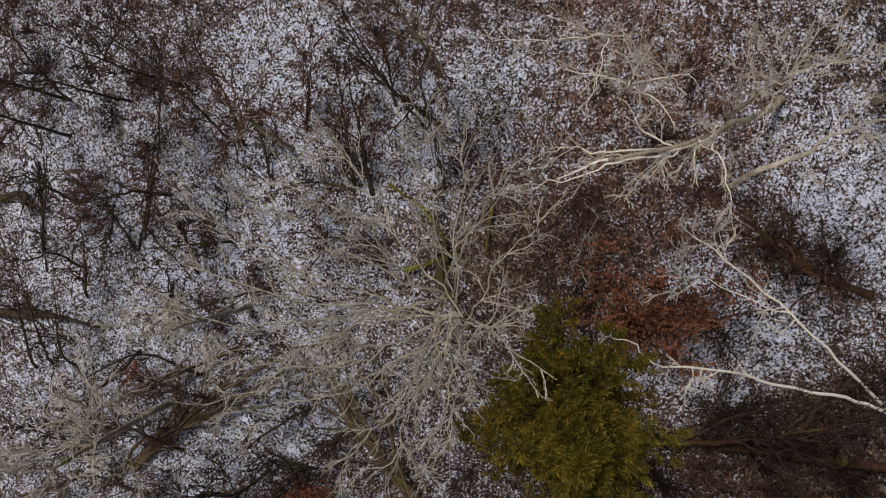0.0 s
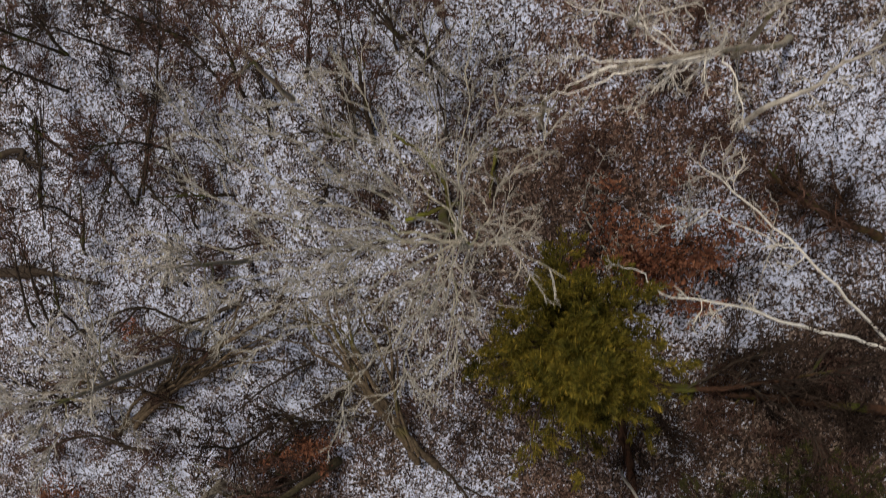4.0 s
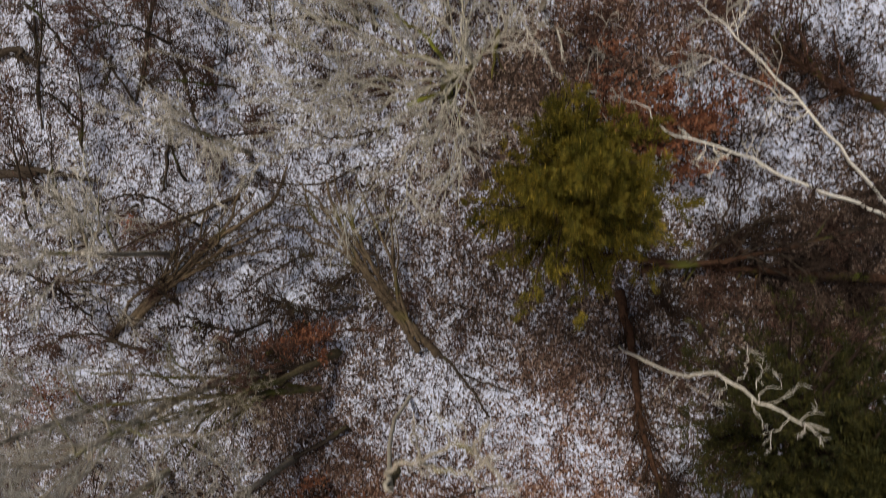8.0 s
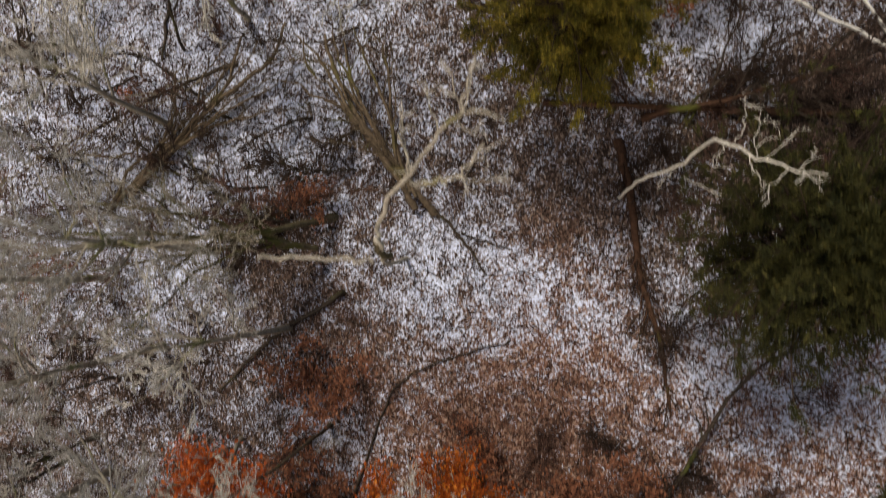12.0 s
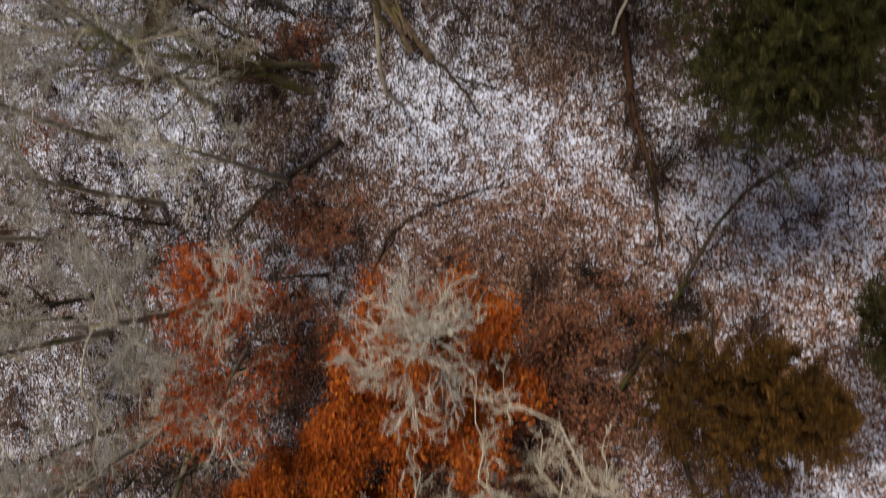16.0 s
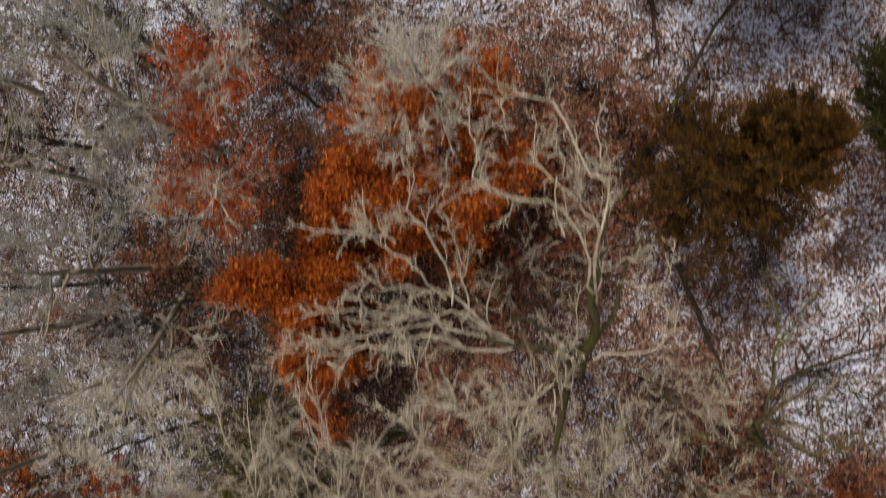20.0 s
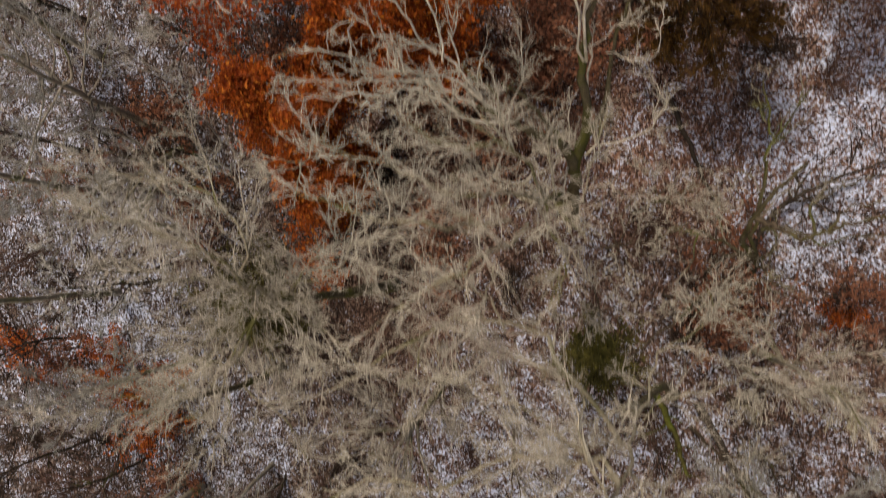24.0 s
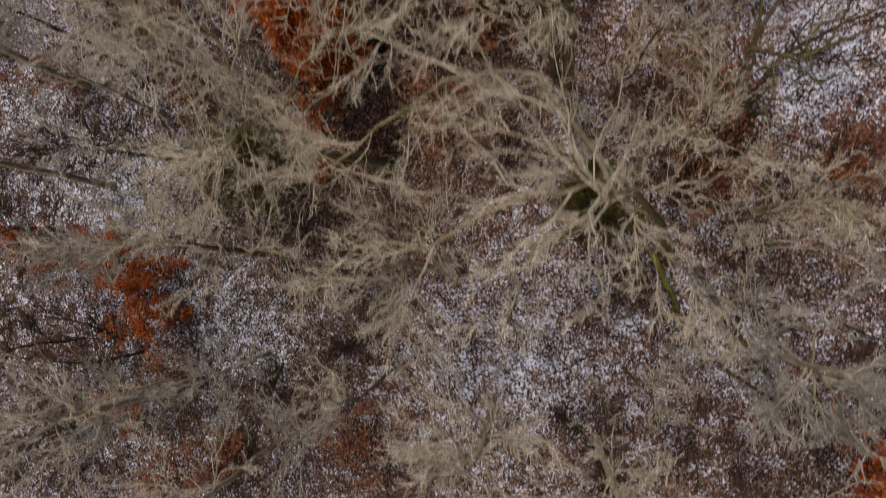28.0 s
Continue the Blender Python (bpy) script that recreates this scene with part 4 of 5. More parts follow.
# 116 and 117 are added low over the litter shaded by orange leaves.
for foot, middle, top, seed in (((6.34, -36.55, 1.32), (6.24, -36.45, 4.4), (6.14, -36.35, 8), 111), ((5.57, -39.13, 1.14), (5.47, -39.03, 4.4), (5.37, -38.93, 8), 112), ((8.82, -38.69, 1.56), (8.72, -38.59, 4.4), (8.62, -38.49, 8), 113), ((2.41, -30.22, 1.04), (2.31, -30.12, 2.8), (2.21, -30.02, 5), 116), ((3.82, -31.61, 1.17), (3.72, -31.51, 2.5), (3.62, -31.41, 4.5), 117)):
    broadleaf("oak_tree", "slim bare oak with fine reddish brown twigs", BARE, [foot, middle, top], 0.08, 9, seed, reach=3.4, twig=RED_TWIG if seed > 116 else TAN_TWIG, wood=BROWN, limb_wood=BROWN, counts=(8, 7, 4), thin=0.5, stout=0.6, ratio=(0.28, 0.6))
for foot, middle, top, seed in (((-3.62, -48.49, -0.29), (-3.72, -48.39, 4.4), (-3.82, -48.29, 8), 118), ((7.25, -48.11, 1.05), (7.15, -48.01, 3.9), (7.05, -47.91, 7), 119), ((2.16, -45.31, 0.52), (2.06, -45.21, 4.4), (1.96, -45.11, 8), 120)):
    broadleaf("oak_tree", "slim bare oak with fine pinkish grey twigs", BARE, [foot, middle, top], 0.08, 9, seed, reach=3.6, twig=TAN_TWIG, wood=BROWN, limb_wood=BROWN, counts=(8, 7, 4), thin=0.5, stout=0.6, ratio=(0.28, 0.6))
broadleaf("oak_tree", "bare grey oak with a round crown among rust-coloured leaves", BARE, [(-0.18, -24.41, 0.93), (-0.68, -24.21, 7), (-1.38, -23.91, 11.6)], 0.13, 16, 121, reach=2.9, twig=GREY_TWIG, wood=BROWN, limb_wood=GREY_TWIG, counts=(9, 7, 4), spread=(35, 85), first=0.75, thin=0.6, stout=0.7, ratio=(0.28, 0.58))
for foot, middle, top, seed in (((-15.46, -49.23, -1.66), (-15.16, -49.03, 3.5), (-14.96, -48.93, 7), 122), ((-10.46, -47.98, -1.07), (-10.16, -47.78, 3.5), (-9.96, -47.68, 7), 123), ((-6.46, -50.12, -0.67), (-6.16, -49.92, 4), (-5.96, -49.82, 8), 124), ((-16.76, -43.03, -1.62), (-16.46, -42.83, 4), (-16.26, -42.73, 8), 125), ((-16.04, -35.46, -1.32), (-15.74, -35.26, 4.5), (-15.54, -35.16, 9), 126), ((-14.81, -42.46, -1.39), (-14.51, -42.26, 3.5), (-14.31, -42.16, 7), 127)):
    broadleaf("oak_tree", "slim oak with a hazy grey crown on the lower slope", BARE, [foot, middle, top], 0.12, 11, seed, reach=3.8, twig=HAZE_TWIG, counts=(8, 7, 4), thin=0.6, stout=0.7, ratio=(0.3, 0.62))
broadleaf("oak_tree", "slim grey oak rising through scarlet leaves", BARE, [(-7.66, -22.52, 0.07), (-7.96, -22.42, 6), (-8.46, -22.22, 10.4)], 0.1, 12, 128, reach=2.3, twig=GREY_TWIG, wood=BROWN, limb_wood=GREY_TWIG, counts=(8, 6, 3), spread=(35, 85), first=0.75, thin=0.55, stout=0.7, ratio=(0.28, 0.58))
broadleaf("dark_oak", "dark oak with sparse crooked mossy limbs over snow", BARE, [(12.22, -38.42, 2), (12, -37.61, 3.2), (11.67, -37.03, 4.5)], 0.26, 3, 45, reach=3.0, stout=1.6, counts=(6, 4, 3), wood=MOSSY, twig=GREY, limb_wood=MOSSY, thin=0.85, first=0.3, wander=0.3, crook=1.5, twist=1.4, ratio=(0.25, 0.55),
          to=[[(11.6, -37.15, 4.5), (11.32, -35.47, 6), (11.41, -33.24, 6.5), (11.35, -32.31, 6.5), (12.49, -30.8, 6.5)],
              [(11.42, -35.86, 5.5), (12.33, -35.89, 6), (13.72, -36.16, 6), (15.52, -35.89, 6.2)],
              [(13.12, -36, 6), (13.02, -34.67, 6.2), (14.3, -34.24, 6), (15.63, -34.05, 6)],
              [(11.35, -32.41, 6.5), (10.72, -31.09, 7), (11.09, -29.86, 7.5)],
              [(11.6, -37.15, 4.5), (11.94, -38.01, 5.5), (13.13, -38.21, 6)],
              [(11.59, -36.93, 4.8), (9.93, -36.32, 6.5), (8.66, -36.19, 8), (7.98, -37.17, 9)]],
          forks=[([(11.67, -37.09, 4.5), (10.8, -36.2, 5.5), (10.64, -35.3, 7), (10.99, -34.52, 8), (11.68, -33.68, 8.5)], 0.13, 0.05, None),
                 ([(10.68, -35.48, 6.9), (11.25, -35.87, 7.6), (11.71, -36.17, 8), (12.47, -35.95, 8.3), (13.37, -35.63, 8.6), (14.5, -35.42, 9)], 0.1, 0.04, BROWN),
                 ([(12.47, -35.95, 8.3), (12.85, -35.24, 8.6), (13.66, -35.03, 9)], 0.06, 0.03, BROWN),
                 ([(11.67, -37.09, 4.5), (10.34, -36.86, 5), (9.34, -37.46, 5.5)], 0.11, 0.05, BROWN),
                 ([(11.34, -37.73, 4), (9.7, -38.28, 5), (7.89, -39.19, 7), (5.98, -40.16, 8.6)], 0.08, 0.035, BROWN)])

broadleaf("oak_tree", "bare oak with brownish grey twigs", BARE, [(-14.93, -31.12, -1.06), (-13.16, -32.89, 5), (-11.77, -34.36, 10)], 0.18, 13, 96, reach=4.6, twig=GREY_TWIG, counts=(7, 7, 5), thin=0.7, stout=1.0, limb_wood=OLD_LIMB)
broadleaf("oak_tree", "bare oak with brownish grey twigs", BARE, [(-8.17, -31.05, -0.26), (-6.65, -32.54, 5), (-5.48, -33.7, 9)], 0.15, 10, 97, reach=3.0, twig=TAN_TWIG, counts=(6, 6, 4), thin=0.7, stout=1.0, limb_wood=OLD_LIMB)

# ---- dark slim trees on the lower slope ----
SLIM = "dark slim trees"
for n, (foot, tall, out) in enumerate((((-22.46, 8.66, -0.71), 10.0, -0.8), ((-22.37, 6.69, -0.76), 8.0, -0.7), ((-15.26, 8.96, 0.17), 7.0, -1.0), ((-16.36, 3.36, -0.15), 5.0, -0.8), ((-16.66, -20.1, -0.92), 8.0, -0.4), ((-21.22, -24, -1.56), 7.0, -0.5), ((-21.04, -24.14, -1.54), 7.0, -0.4), ((-13.26, -32.24, -0.9), 7.0, -0.8),
                                       ((-10.98, -10.77, 0.05), 5.0, -1.2), ((-8.28, -12.66, 0.32), 5.0, -1.6), ((-21.91, -41.62, -2.13), 7.0, -0.5), ((-16.28, -37.51, -1.41), 6.0, -0.4), ((-17.75, -48.04, -1.88), 7.0, -0.5), ((-21.68, -47.52, -2.27), 7.0, -0.5))):
    foot = np.array(foot)
    broadleaf("slim_tree", "slim dark tree with crooked branches", SLIM, [tuple(foot), tuple(foot + [out * 0.6, 0.3 * math.sin(n * 2.1), tall * 0.5]), tuple(foot + [out * 1.3, 0.7 * math.sin(n * 1.7), tall])], 0.09, 12, 300 + n, stout=1.5, thin=1.2,
              wood=DARK, limb_wood=DARK, twig=DARK_TWIG if n % 3 else RED_TWIG, reach=3.0, counts=(6, 5, 2), first=0.25, wander=0.2)
broadleaf("slim_tree", "slim dark tree with crooked branches", SLIM, [(-1.72, 6.14, 1.75), (-2.8, 6.69, 3.5), (-3.67, 7.2, 5.4), (-4.48, 8.54, 7)], 0.13, 12, 321, stout=1.6, wood=DARK, limb_wood=DARK, twig=DARK_TWIG, reach=3.0, counts=(6, 4, 2), first=0.2)
broadleaf("slim_tree", "slim dark tree with crooked branches", SLIM, [(-5.35, 2.94, 1.19), (-5.57, 5.44, 2.5), (-5.57, 7.26, 4.5)], 0.13, 12, 322, stout=1.6, wood=DARK, limb_wood=DARK, twig=RED_TWIG, reach=3.2, counts=(6, 4, 3), first=0.2)

for n, line in enumerate([[(-12.95, -38.16, -1.05), (-14.6, -38.15, 3), (-16.02, -38.21, 7)],
              [(-20.41, -31.41, -1.69), (-20.52, -31.42, 2), (-21.12, -31.28, 5)],
              [(-13.06, -34.15, -0.94), (-13.25, -34.05, 3), (-13.83, -34.16, 6)],
              [(-11.2, -27.25, -0.51), (-11.93, -27.21, 3), (-12.3, -27.25, 6)],
              [(-22.58, -25.24, -1.74), (-21.57, -24.96, 2), (-21.28, -24.69, 5)]]):
    broadleaf("slim_tree", "slim dark leaning trunk with thin grey twigs", SLIM, line, 0.13, 9, 323 + n, stout=0.9, thin=0.8, wood=DARK, limb_wood=DARK, twig=GREY_TWIG, reach=2.6, counts=(7, 5, 3), first=0.6)

# ---- tops of fallen trees ----
FELL = "fallen tree tops"
broadleaf("fallen_tree", "dark forked top of a fallen tree", FELL, [(-2.48, -12.15, 1.35), (-3.48, -10.83, 1.87), (-4.48, -9.41, 2.19)], 0.17, 5, 331, stout=1.9, wood=FALLEN_BARK, limb_wood=FALLEN_BARK, twig=BROWN, reach=4.0, counts=(5, 4, 2), first=0.35, spread=(12, 36), rise=-0.02, category="log", twist=1.0, thin=0.9,
          to=[[(-3.21, -11.47, 1.88), (-5.01, -8.63, 2.15), (-6.23, -6.1, 2.59), (-7.05, -4.12, 2.95)], [(-3.48, -11.22, 1.86), (-4.46, -8.13, 2.34), (-5.45, -5.6, 2.6), (-6.04, -3.87, 2.88)], [(-4.5, -9.4, 2.09), (-6.18, -6.83, 2.27), (-7.9, -5.26, 2.31), (-9.78, -4.84, 2.29)],
              [(-4.5, -9.4, 2.09), (-6.89, -7.32, 2.06), (-8.5, -6.52, 2.09), (-10.16, -5.97, 2.01)], [(-3.75, -10.96, 1.83), (-4.19, -7.88, 2.38), (-4.38, -5.4, 2.84), (-5.07, -3.72, 3.21)], [(-4.77, -9.14, 2.07), (-6.07, -7.59, 2.16), (-7.6, -6.32, 2.41), (-8.34, -4.27, 2.59)]],
          forks=[([(-3.32, -11.98, 1.4), (-4.17, -10.45, 1.9), (-5.7, -8.15, 2.2), (-6.81, -5.89, 2.5), (-7.29, -4.15, 2.7)], 0.17, 0.06, None),
                 ([(-3.8, -10.95, 1.7), (-4.96, -8.55, 2.2), (-6.02, -6.42, 2.5), (-6.4, -4.46, 2.8)], 0.12, 0.05, None),
                 ([(-4.43, -10.19, 1.9), (-5.93, -8.02, 2.2), (-7.5, -5.36, 2.5), (-8.77, -4.07, 2.6)], 0.11, 0.04, None)])
broadleaf("fallen_tree", "brown forked top of a fallen tree", FELL, [(-20.4, -11.96, -1.11), (-18.43, -10.5, -0.5), (-16.8, -9.19, 0)], 0.2, 3, 332, stout=1.7, wood=FALLEN_BARK, limb_wood=FALLEN_BARK, twig=BROWN, reach=3.0, counts=(7, 5, 3), first=0.3, spread=(10, 30), rise=0.02, category="log", twist=1.0, thin=0.85, ratio=(0.22, 0.5),
          to=[[(-20.1, -11.8, -0.9), (-16.86, -9.19, -0.1), (-14.06, -7.33, 0.6), (-10.18, -4.56, 1.6)],
              [(-19.56, -11.4, -0.8), (-16.8, -9.19, 0), (-15.06, -7.38, 0.6), (-12.08, -4.34, 1.6)],
              [(-18.49, -10.5, -0.6), (-16.23, -8.77, 0.1), (-14.32, -6.03, 0.9), (-12.55, -3.98, 1.6)],
              [(-18.12, -10.06, -0.5), (-15.88, -8.63, 0.2), (-12.87, -6.87, 0.9), (-9.72, -5.26, 1.7)],
              [(-17.44, -9.62, -0.4), (-14.87, -7.65, 0.4), (-11.52, -4.91, 1.4)],
              [(-24.4, -8.93, -1.1), (-21.34, -9.02, -0.6), (-18.58, -9.1, -0.2), (-16.07, -7.79, 0.4)],
              [(-16.8, -9.19, 0), (-14.47, -7.95, 0.6), (-13.45, -6.59, 0.9), (-12.79, -5.03, 1.4)],
              [(-16.23, -8.77, 0.1), (-13.89, -7.81, 0.6), (-11.11, -7.17, 1), (-9.03, -7.17, 1.3)],
              [(-19.18, -11.1, -0.7), (-16.48, -8.48, 0.2), (-15.55, -6.56, 0.8), (-14.7, -4.71, 1.3)]],
          forks=[([(-18.73, -11.23, -0.6), (-16.3, -8.89, 0), (-13.39, -6.72, 0.8), (-10.45, -4.94, 1.4), (-9.4, -3.31, 2)], 0.17, 0.06, None),
                 ([(-17.61, -10.24, -0.3), (-15.09, -8.21, 0.4), (-12.7, -5.89, 1.1), (-11.59, -3.66, 1.7)], 0.11, 0.05, None),
                 ([(-16.21, -9.13, 0), (-13.12, -7.33, 0.8), (-10.02, -6.03, 1.4)], 0.1, 0.04, None)])
# leaning dark multi-stemmed clumps among the snow
CLUMPS_A = (((-18.19, 0.81, -0.45), (-15.75, 4.95, 2.2), (-14.23, 9.1, 4.2), 26), ((-24.62, 0.25, -1.22), (-22.2, 2.65, 1.5), (-21.12, 5.27, 2.6), 16), ((-6.21, 3.28, 1.1), (-6.32, 5.65, 2.2), (-6.32, 7.99, 3.6), 22), ((-8.79, 6.11, 0.87), (-8.26, 7.47, 2), (-7.65, 9.1, 3.4), 14), ((-20.23, 10.53, -0.38), (-17.97, 11.05, 2), (-16.52, 12.25, 3.5), 16), ((-19.83, 3.08, -0.57), (-18.8, 1.35, 1.2), (-18.7, 0.36, 1.8), 10), ((-4.18, 7.2, 1.48), (-4.27, 8.78, 2.4), (-4.69, 10.49, 4), 16))
CLUMPS_B = (((-6.14, -10.01, 0.67), (-8.2, -10.1, 1.4), (-10.41, -9.35, 2.2), 16), ((-6.16, -8, 0.73), (-7.1, -8.79, 1.4), (-9.58, -9.8, 2.2), 14), ((7.52, -41.74, 1.32), (7.98, -43.75, 1.5), (8.6, -46.73, 3), 18), ((11.33, -42.59, 1.76), (12.15, -44.64, 1.5), (13.83, -46.67, 2.6), 14), ((-9.72, -48.4, -0.99), (-9.68, -50.13, 1.4), (-10.47, -52.06, 2.2), 18), ((-6.58, -47.13, -0.59), (-7.15, -48.72, 1.4), (-8.54, -50.95, 2.2), 16), ((-19.23, -47.6, -2.02), (-19.28, -46.06, 1.5), (-21.67, -45.62, 2.6), 14))
CLUMPS_C = (((-20.09, -52.41, -2.24), (-19.93, -51.43, 1.5), (-22.03, -51.66, 2.6), 14), ((6.15, -48.37, 0.93), (6.31, -50.3, 1.5), (6.6, -52.69, 2.6), 14), ((12.58, -46.61, 1.78), (13.87, -48.88, 1.5), (14.98, -50.99, 2.6), 14), ((15.87, -45.55, 2.22), (16.92, -47.6, 1.5), (17.44, -49.27, 2.6), 12))
CLUMPS_D = (((-24.18, -6.01, -1.35), (-22.79, -3.13, 1.5), (-22.39, -0.49, 3), 12), ((-21.45, -10.92, -1.19), (-21.58, -9.23, 1.2), (-23.02, -8.05, 2.4), 14), ((-15.86, -10.23, -0.52), (-16.99, -8.82, 1.2), (-18.85, -7.4, 2.4), 14), ((-12.82, -7.35, -0.06), (-14.29, -6.78, 1.2), (-16.34, -5.75, 2.2), 12), ((-14.91, -0.92, -0.11), (-14.79, 0.83, 1.2), (-14.97, 2.98, 2.4), 10), ((-10.66, 3.35, 0.55), (-10.68, 5.23, 1.2), (-10.91, 7.13, 2.6), 12), ((-21.83, -2.19, -0.97), (-20.21, 0, 1.2), (-19.75, 1.96, 2.2), 10))
for n, (foot, mid, end, stems) in enumerate(CLUMPS_A + CLUMPS_B + CLUMPS_C + CLUMPS_D):
    broadleaf("leaning_sapling", "leaning clump of dark reddish stems", "dark leaning saplings", [foot, mid, end], 0.065, stems, 340 + n, stout=1.35, thin=0.95, wood=DARK, limb_wood=DARK if n % 2 else BROWN, twig=DARK_TWIG if n % 3 else RED_TWIG, reach=2.6, counts=(5, 4, 2), first=0.03, spread=(8, 38), wander=0.16, twist=1.6)
# thin crooked dark stems that cross over one another
STEMS_A = ([(-13.08, 6.19, 0.34), (-12.88, 6.69, 2.5), (-14.19, 8.38, 4.5), (-15.42, 9.54, 6.5)], [(-18.6, 8.36, -0.26), (-18.75, 8.07, 3), (-19.27, 8.19, 4.5), (-19.89, 7.77, 6)], [(-22.3, 3.15, -0.86), (-20.82, 3.59, 3), (-20.71, 3.92, 4.5), (-20.48, 3.48, 6)], [(-22.43, 8.6, -0.71), (-20.74, 8.68, 3), (-19.77, 9.13, 5.5), (-19.23, 9.75, 7)], [(-2.56, 6.06, 1.64), (-3.9, 7.58, 3), (-4.96, 8.71, 5), (-5.36, 9.78, 7)], [(-12.15, 5.72, 0.44), (-11.81, 7.58, 3), (-12.1, 8.99, 5), (-12.29, 10.75, 6)], [(-12.59, 0.9, 0.23), (-14.34, 0.74, 2), (-15.44, 0.59, 3.5)])
STEMS_B = ([(-21.98, -6.41, -1.12), (-21, -4.38, 2), (-20.08, -1.76, 3.5)], [(-15.65, -3.79, -0.29), (-14.95, -1.82, 2.5), (-14.2, -0.19, 4)], [(-14.73, -6.13, -0.26), (-16.72, -4.61, 2), (-18.58, -5.45, 3.5), (-20.33, -6.81, 4.5)], [(-18.39, -4.75, -0.65), (-19.06, -6.19, 1.2), (-20.29, -6.89, 2)], [(-8.46, -7.31, 0.47), (-10.65, -8.45, 1.6), (-12.75, -10.36, 2.6)], [(-25.28, -6.21, -1.48), (-22.53, -3.49, 2.5), (-21.78, -1.2, 4)], [(-21.74, -0.53, -0.91), (-21.38, 0.37, 2), (-21.91, -0.16, 3.5)])
STEMS_C = ([(-10.78, -1.39, 0.38), (-12.38, -1.85, 2), (-14.67, -2.58, 3)], [(-4.25, 0.76, 1.26), (-5.84, 0.77, 1.5), (-8.28, 1.3, 2.5)], [(-4.56, -1.42, 1.15), (-6.97, -1.94, 1.5), (-9.39, -1.33, 2.5)], [(-6.01, -3.09, 0.91), (-8.1, -4.12, 1.5), (-10.79, -3.99, 2.5)], [(-5.91, 3.23, 1.13), (-8.04, 3.77, 1.5), (-10.17, 3.17, 2.5)], [(5.12, 3.69, 2.5), (5.7, 6.28, 2), (4.98, 7.91, 3.5)], [(9.52, 4.76, 3.06), (10.58, 6.89, 2), (10.29, 8.43, 3.5)])
STEMS_D = ([(-18.01, -33.06, -1.47), (-17.27, -33.17, 2.5), (-18.44, -33.16, 4)], [(13.88, -33.18, 2.38), (14.75, -34.64, 2.5), (15.74, -35.21, 4)], [(12.86, -38.04, 2.09), (14.54, -39.02, 2), (15.86, -38.67, 3)])
for n, line in enumerate(STEMS_A + STEMS_B + STEMS_C + STEMS_D):
    broadleaf("slim_tree", "thin crooked black-stemmed sapling over snow", SLIM, line, 0.075, 9, 360 + n, stout=1.2, thin=0.9, wood=DARK, limb_wood=DARK, twig=DARK_TWIG, reach=2.0, counts=(4, 3), first=0.15, spread=(25, 60), wander=0.2, twist=1.6)
broadleaf("fallen_tree", "brown brushy top of a fallen tree", FELL, [(6.75, -8.14, 2.62), (10.57, -7.55, 3.7), (14.02, -6.57, 4.63)], 0.15, 16, 333, wood=LOGBARK, limb_wood=DARK, twig=DARK_TWIG, reach=5.0, counts=(8, 5, 3), first=0.2, spread=(20, 55), rise=-0.01, category="log")
broadleaf("fallen_tree", "brown brushy top of a fallen tree", FELL, [(15.85, -1.44, 3.89), (13.1, -0.28, 4.22), (10.81, 1.55, 4.51)], 0.16, 18, 334, wood=LOGBARK, limb_wood=LOGBARK, twig=RED_TWIG, reach=3.6, counts=(6, 5, 3), first=0.15, spread=(20, 60), rise=0.0, category="log")
broadleaf("fallen_tree", "crooked dark branches lying on snow", FELL, [(11.7, -38.59, 2.13), (12.85, -35.28, 2.68), (14.65, -33.99, 3.14), (16.96, -32.98, 3.65)], 0.15, 9, 335, stout=1.3, wood=DARK, limb_wood=DARK, twig=DARK_TWIG, reach=3.8, counts=(3, 2, 2), first=0.2, wander=0.25, rise=0.0, category="log")
broadleaf("fallen_tree", "thin dark tree fallen across leaf litter", FELL, [(5.89, -28.29, 1.76), (8.1, -23.99, 2.57), (10.55, -19.3, 3.42), (12.93, -17.45, 3.96), (16.07, -16.36, 4.37)], 0.11, 18, 336, stout=1.1, wood=DARK, limb_wood=DARK, twig=RED_TWIG, reach=2.4, counts=(4, 4, 2), first=0.1, spread=(12, 45), rise=0.02, category="log")
broadleaf("fallen_tree", "rotten ragged trunk with splintered side branches", FELL, [(5.77, -9.1, 2.37), (6.33, -11.93, 2.4), (6.66, -14.87, 2.29), (7.49, -17.55, 2.35), (8, -20.73, 2.26)], 0.2, 46, 338, stout=1.5, wood=LOGBARK, limb_wood=LOGBARK, twig=DARK_TWIG, reach=2.0, counts=(4, 3), first=0.02, spread=(8, 40), rise=0.0, category="log")
broadleaf("fallen_tree", "brown brushy top of a fallen tree", FELL, [(-11.7, -12.72, 0.1), (-9.45, -11.87, 0.7), (-6.75, -11.06, 1.36)], 0.13, 14, 337, wood=LOGBARK, limb_wood=LOGBARK, twig=RED_TWIG, reach=2.6, counts=(6, 5, 2), first=0.1, spread=(25, 70), rise=0.0, category="log")

broadleaf("fallen_tree", "pale brown brushy top of a fallen tree", FELL, [(-12.6, -4.55, 0.35), (-16.23, -6.03, 0.37), (-20.38, -7.9, 0.22), (-25.45, -10.49, -0.03)], 0.11, 22, 339, stout=1.1, thin=0.8, wood=DARK, limb_wood=GREY, twig=RED_TWIG, reach=3.4, counts=(5, 4, 2), first=0.1, spread=(8, 32), rise=0.02, category="log", twist=1.0)
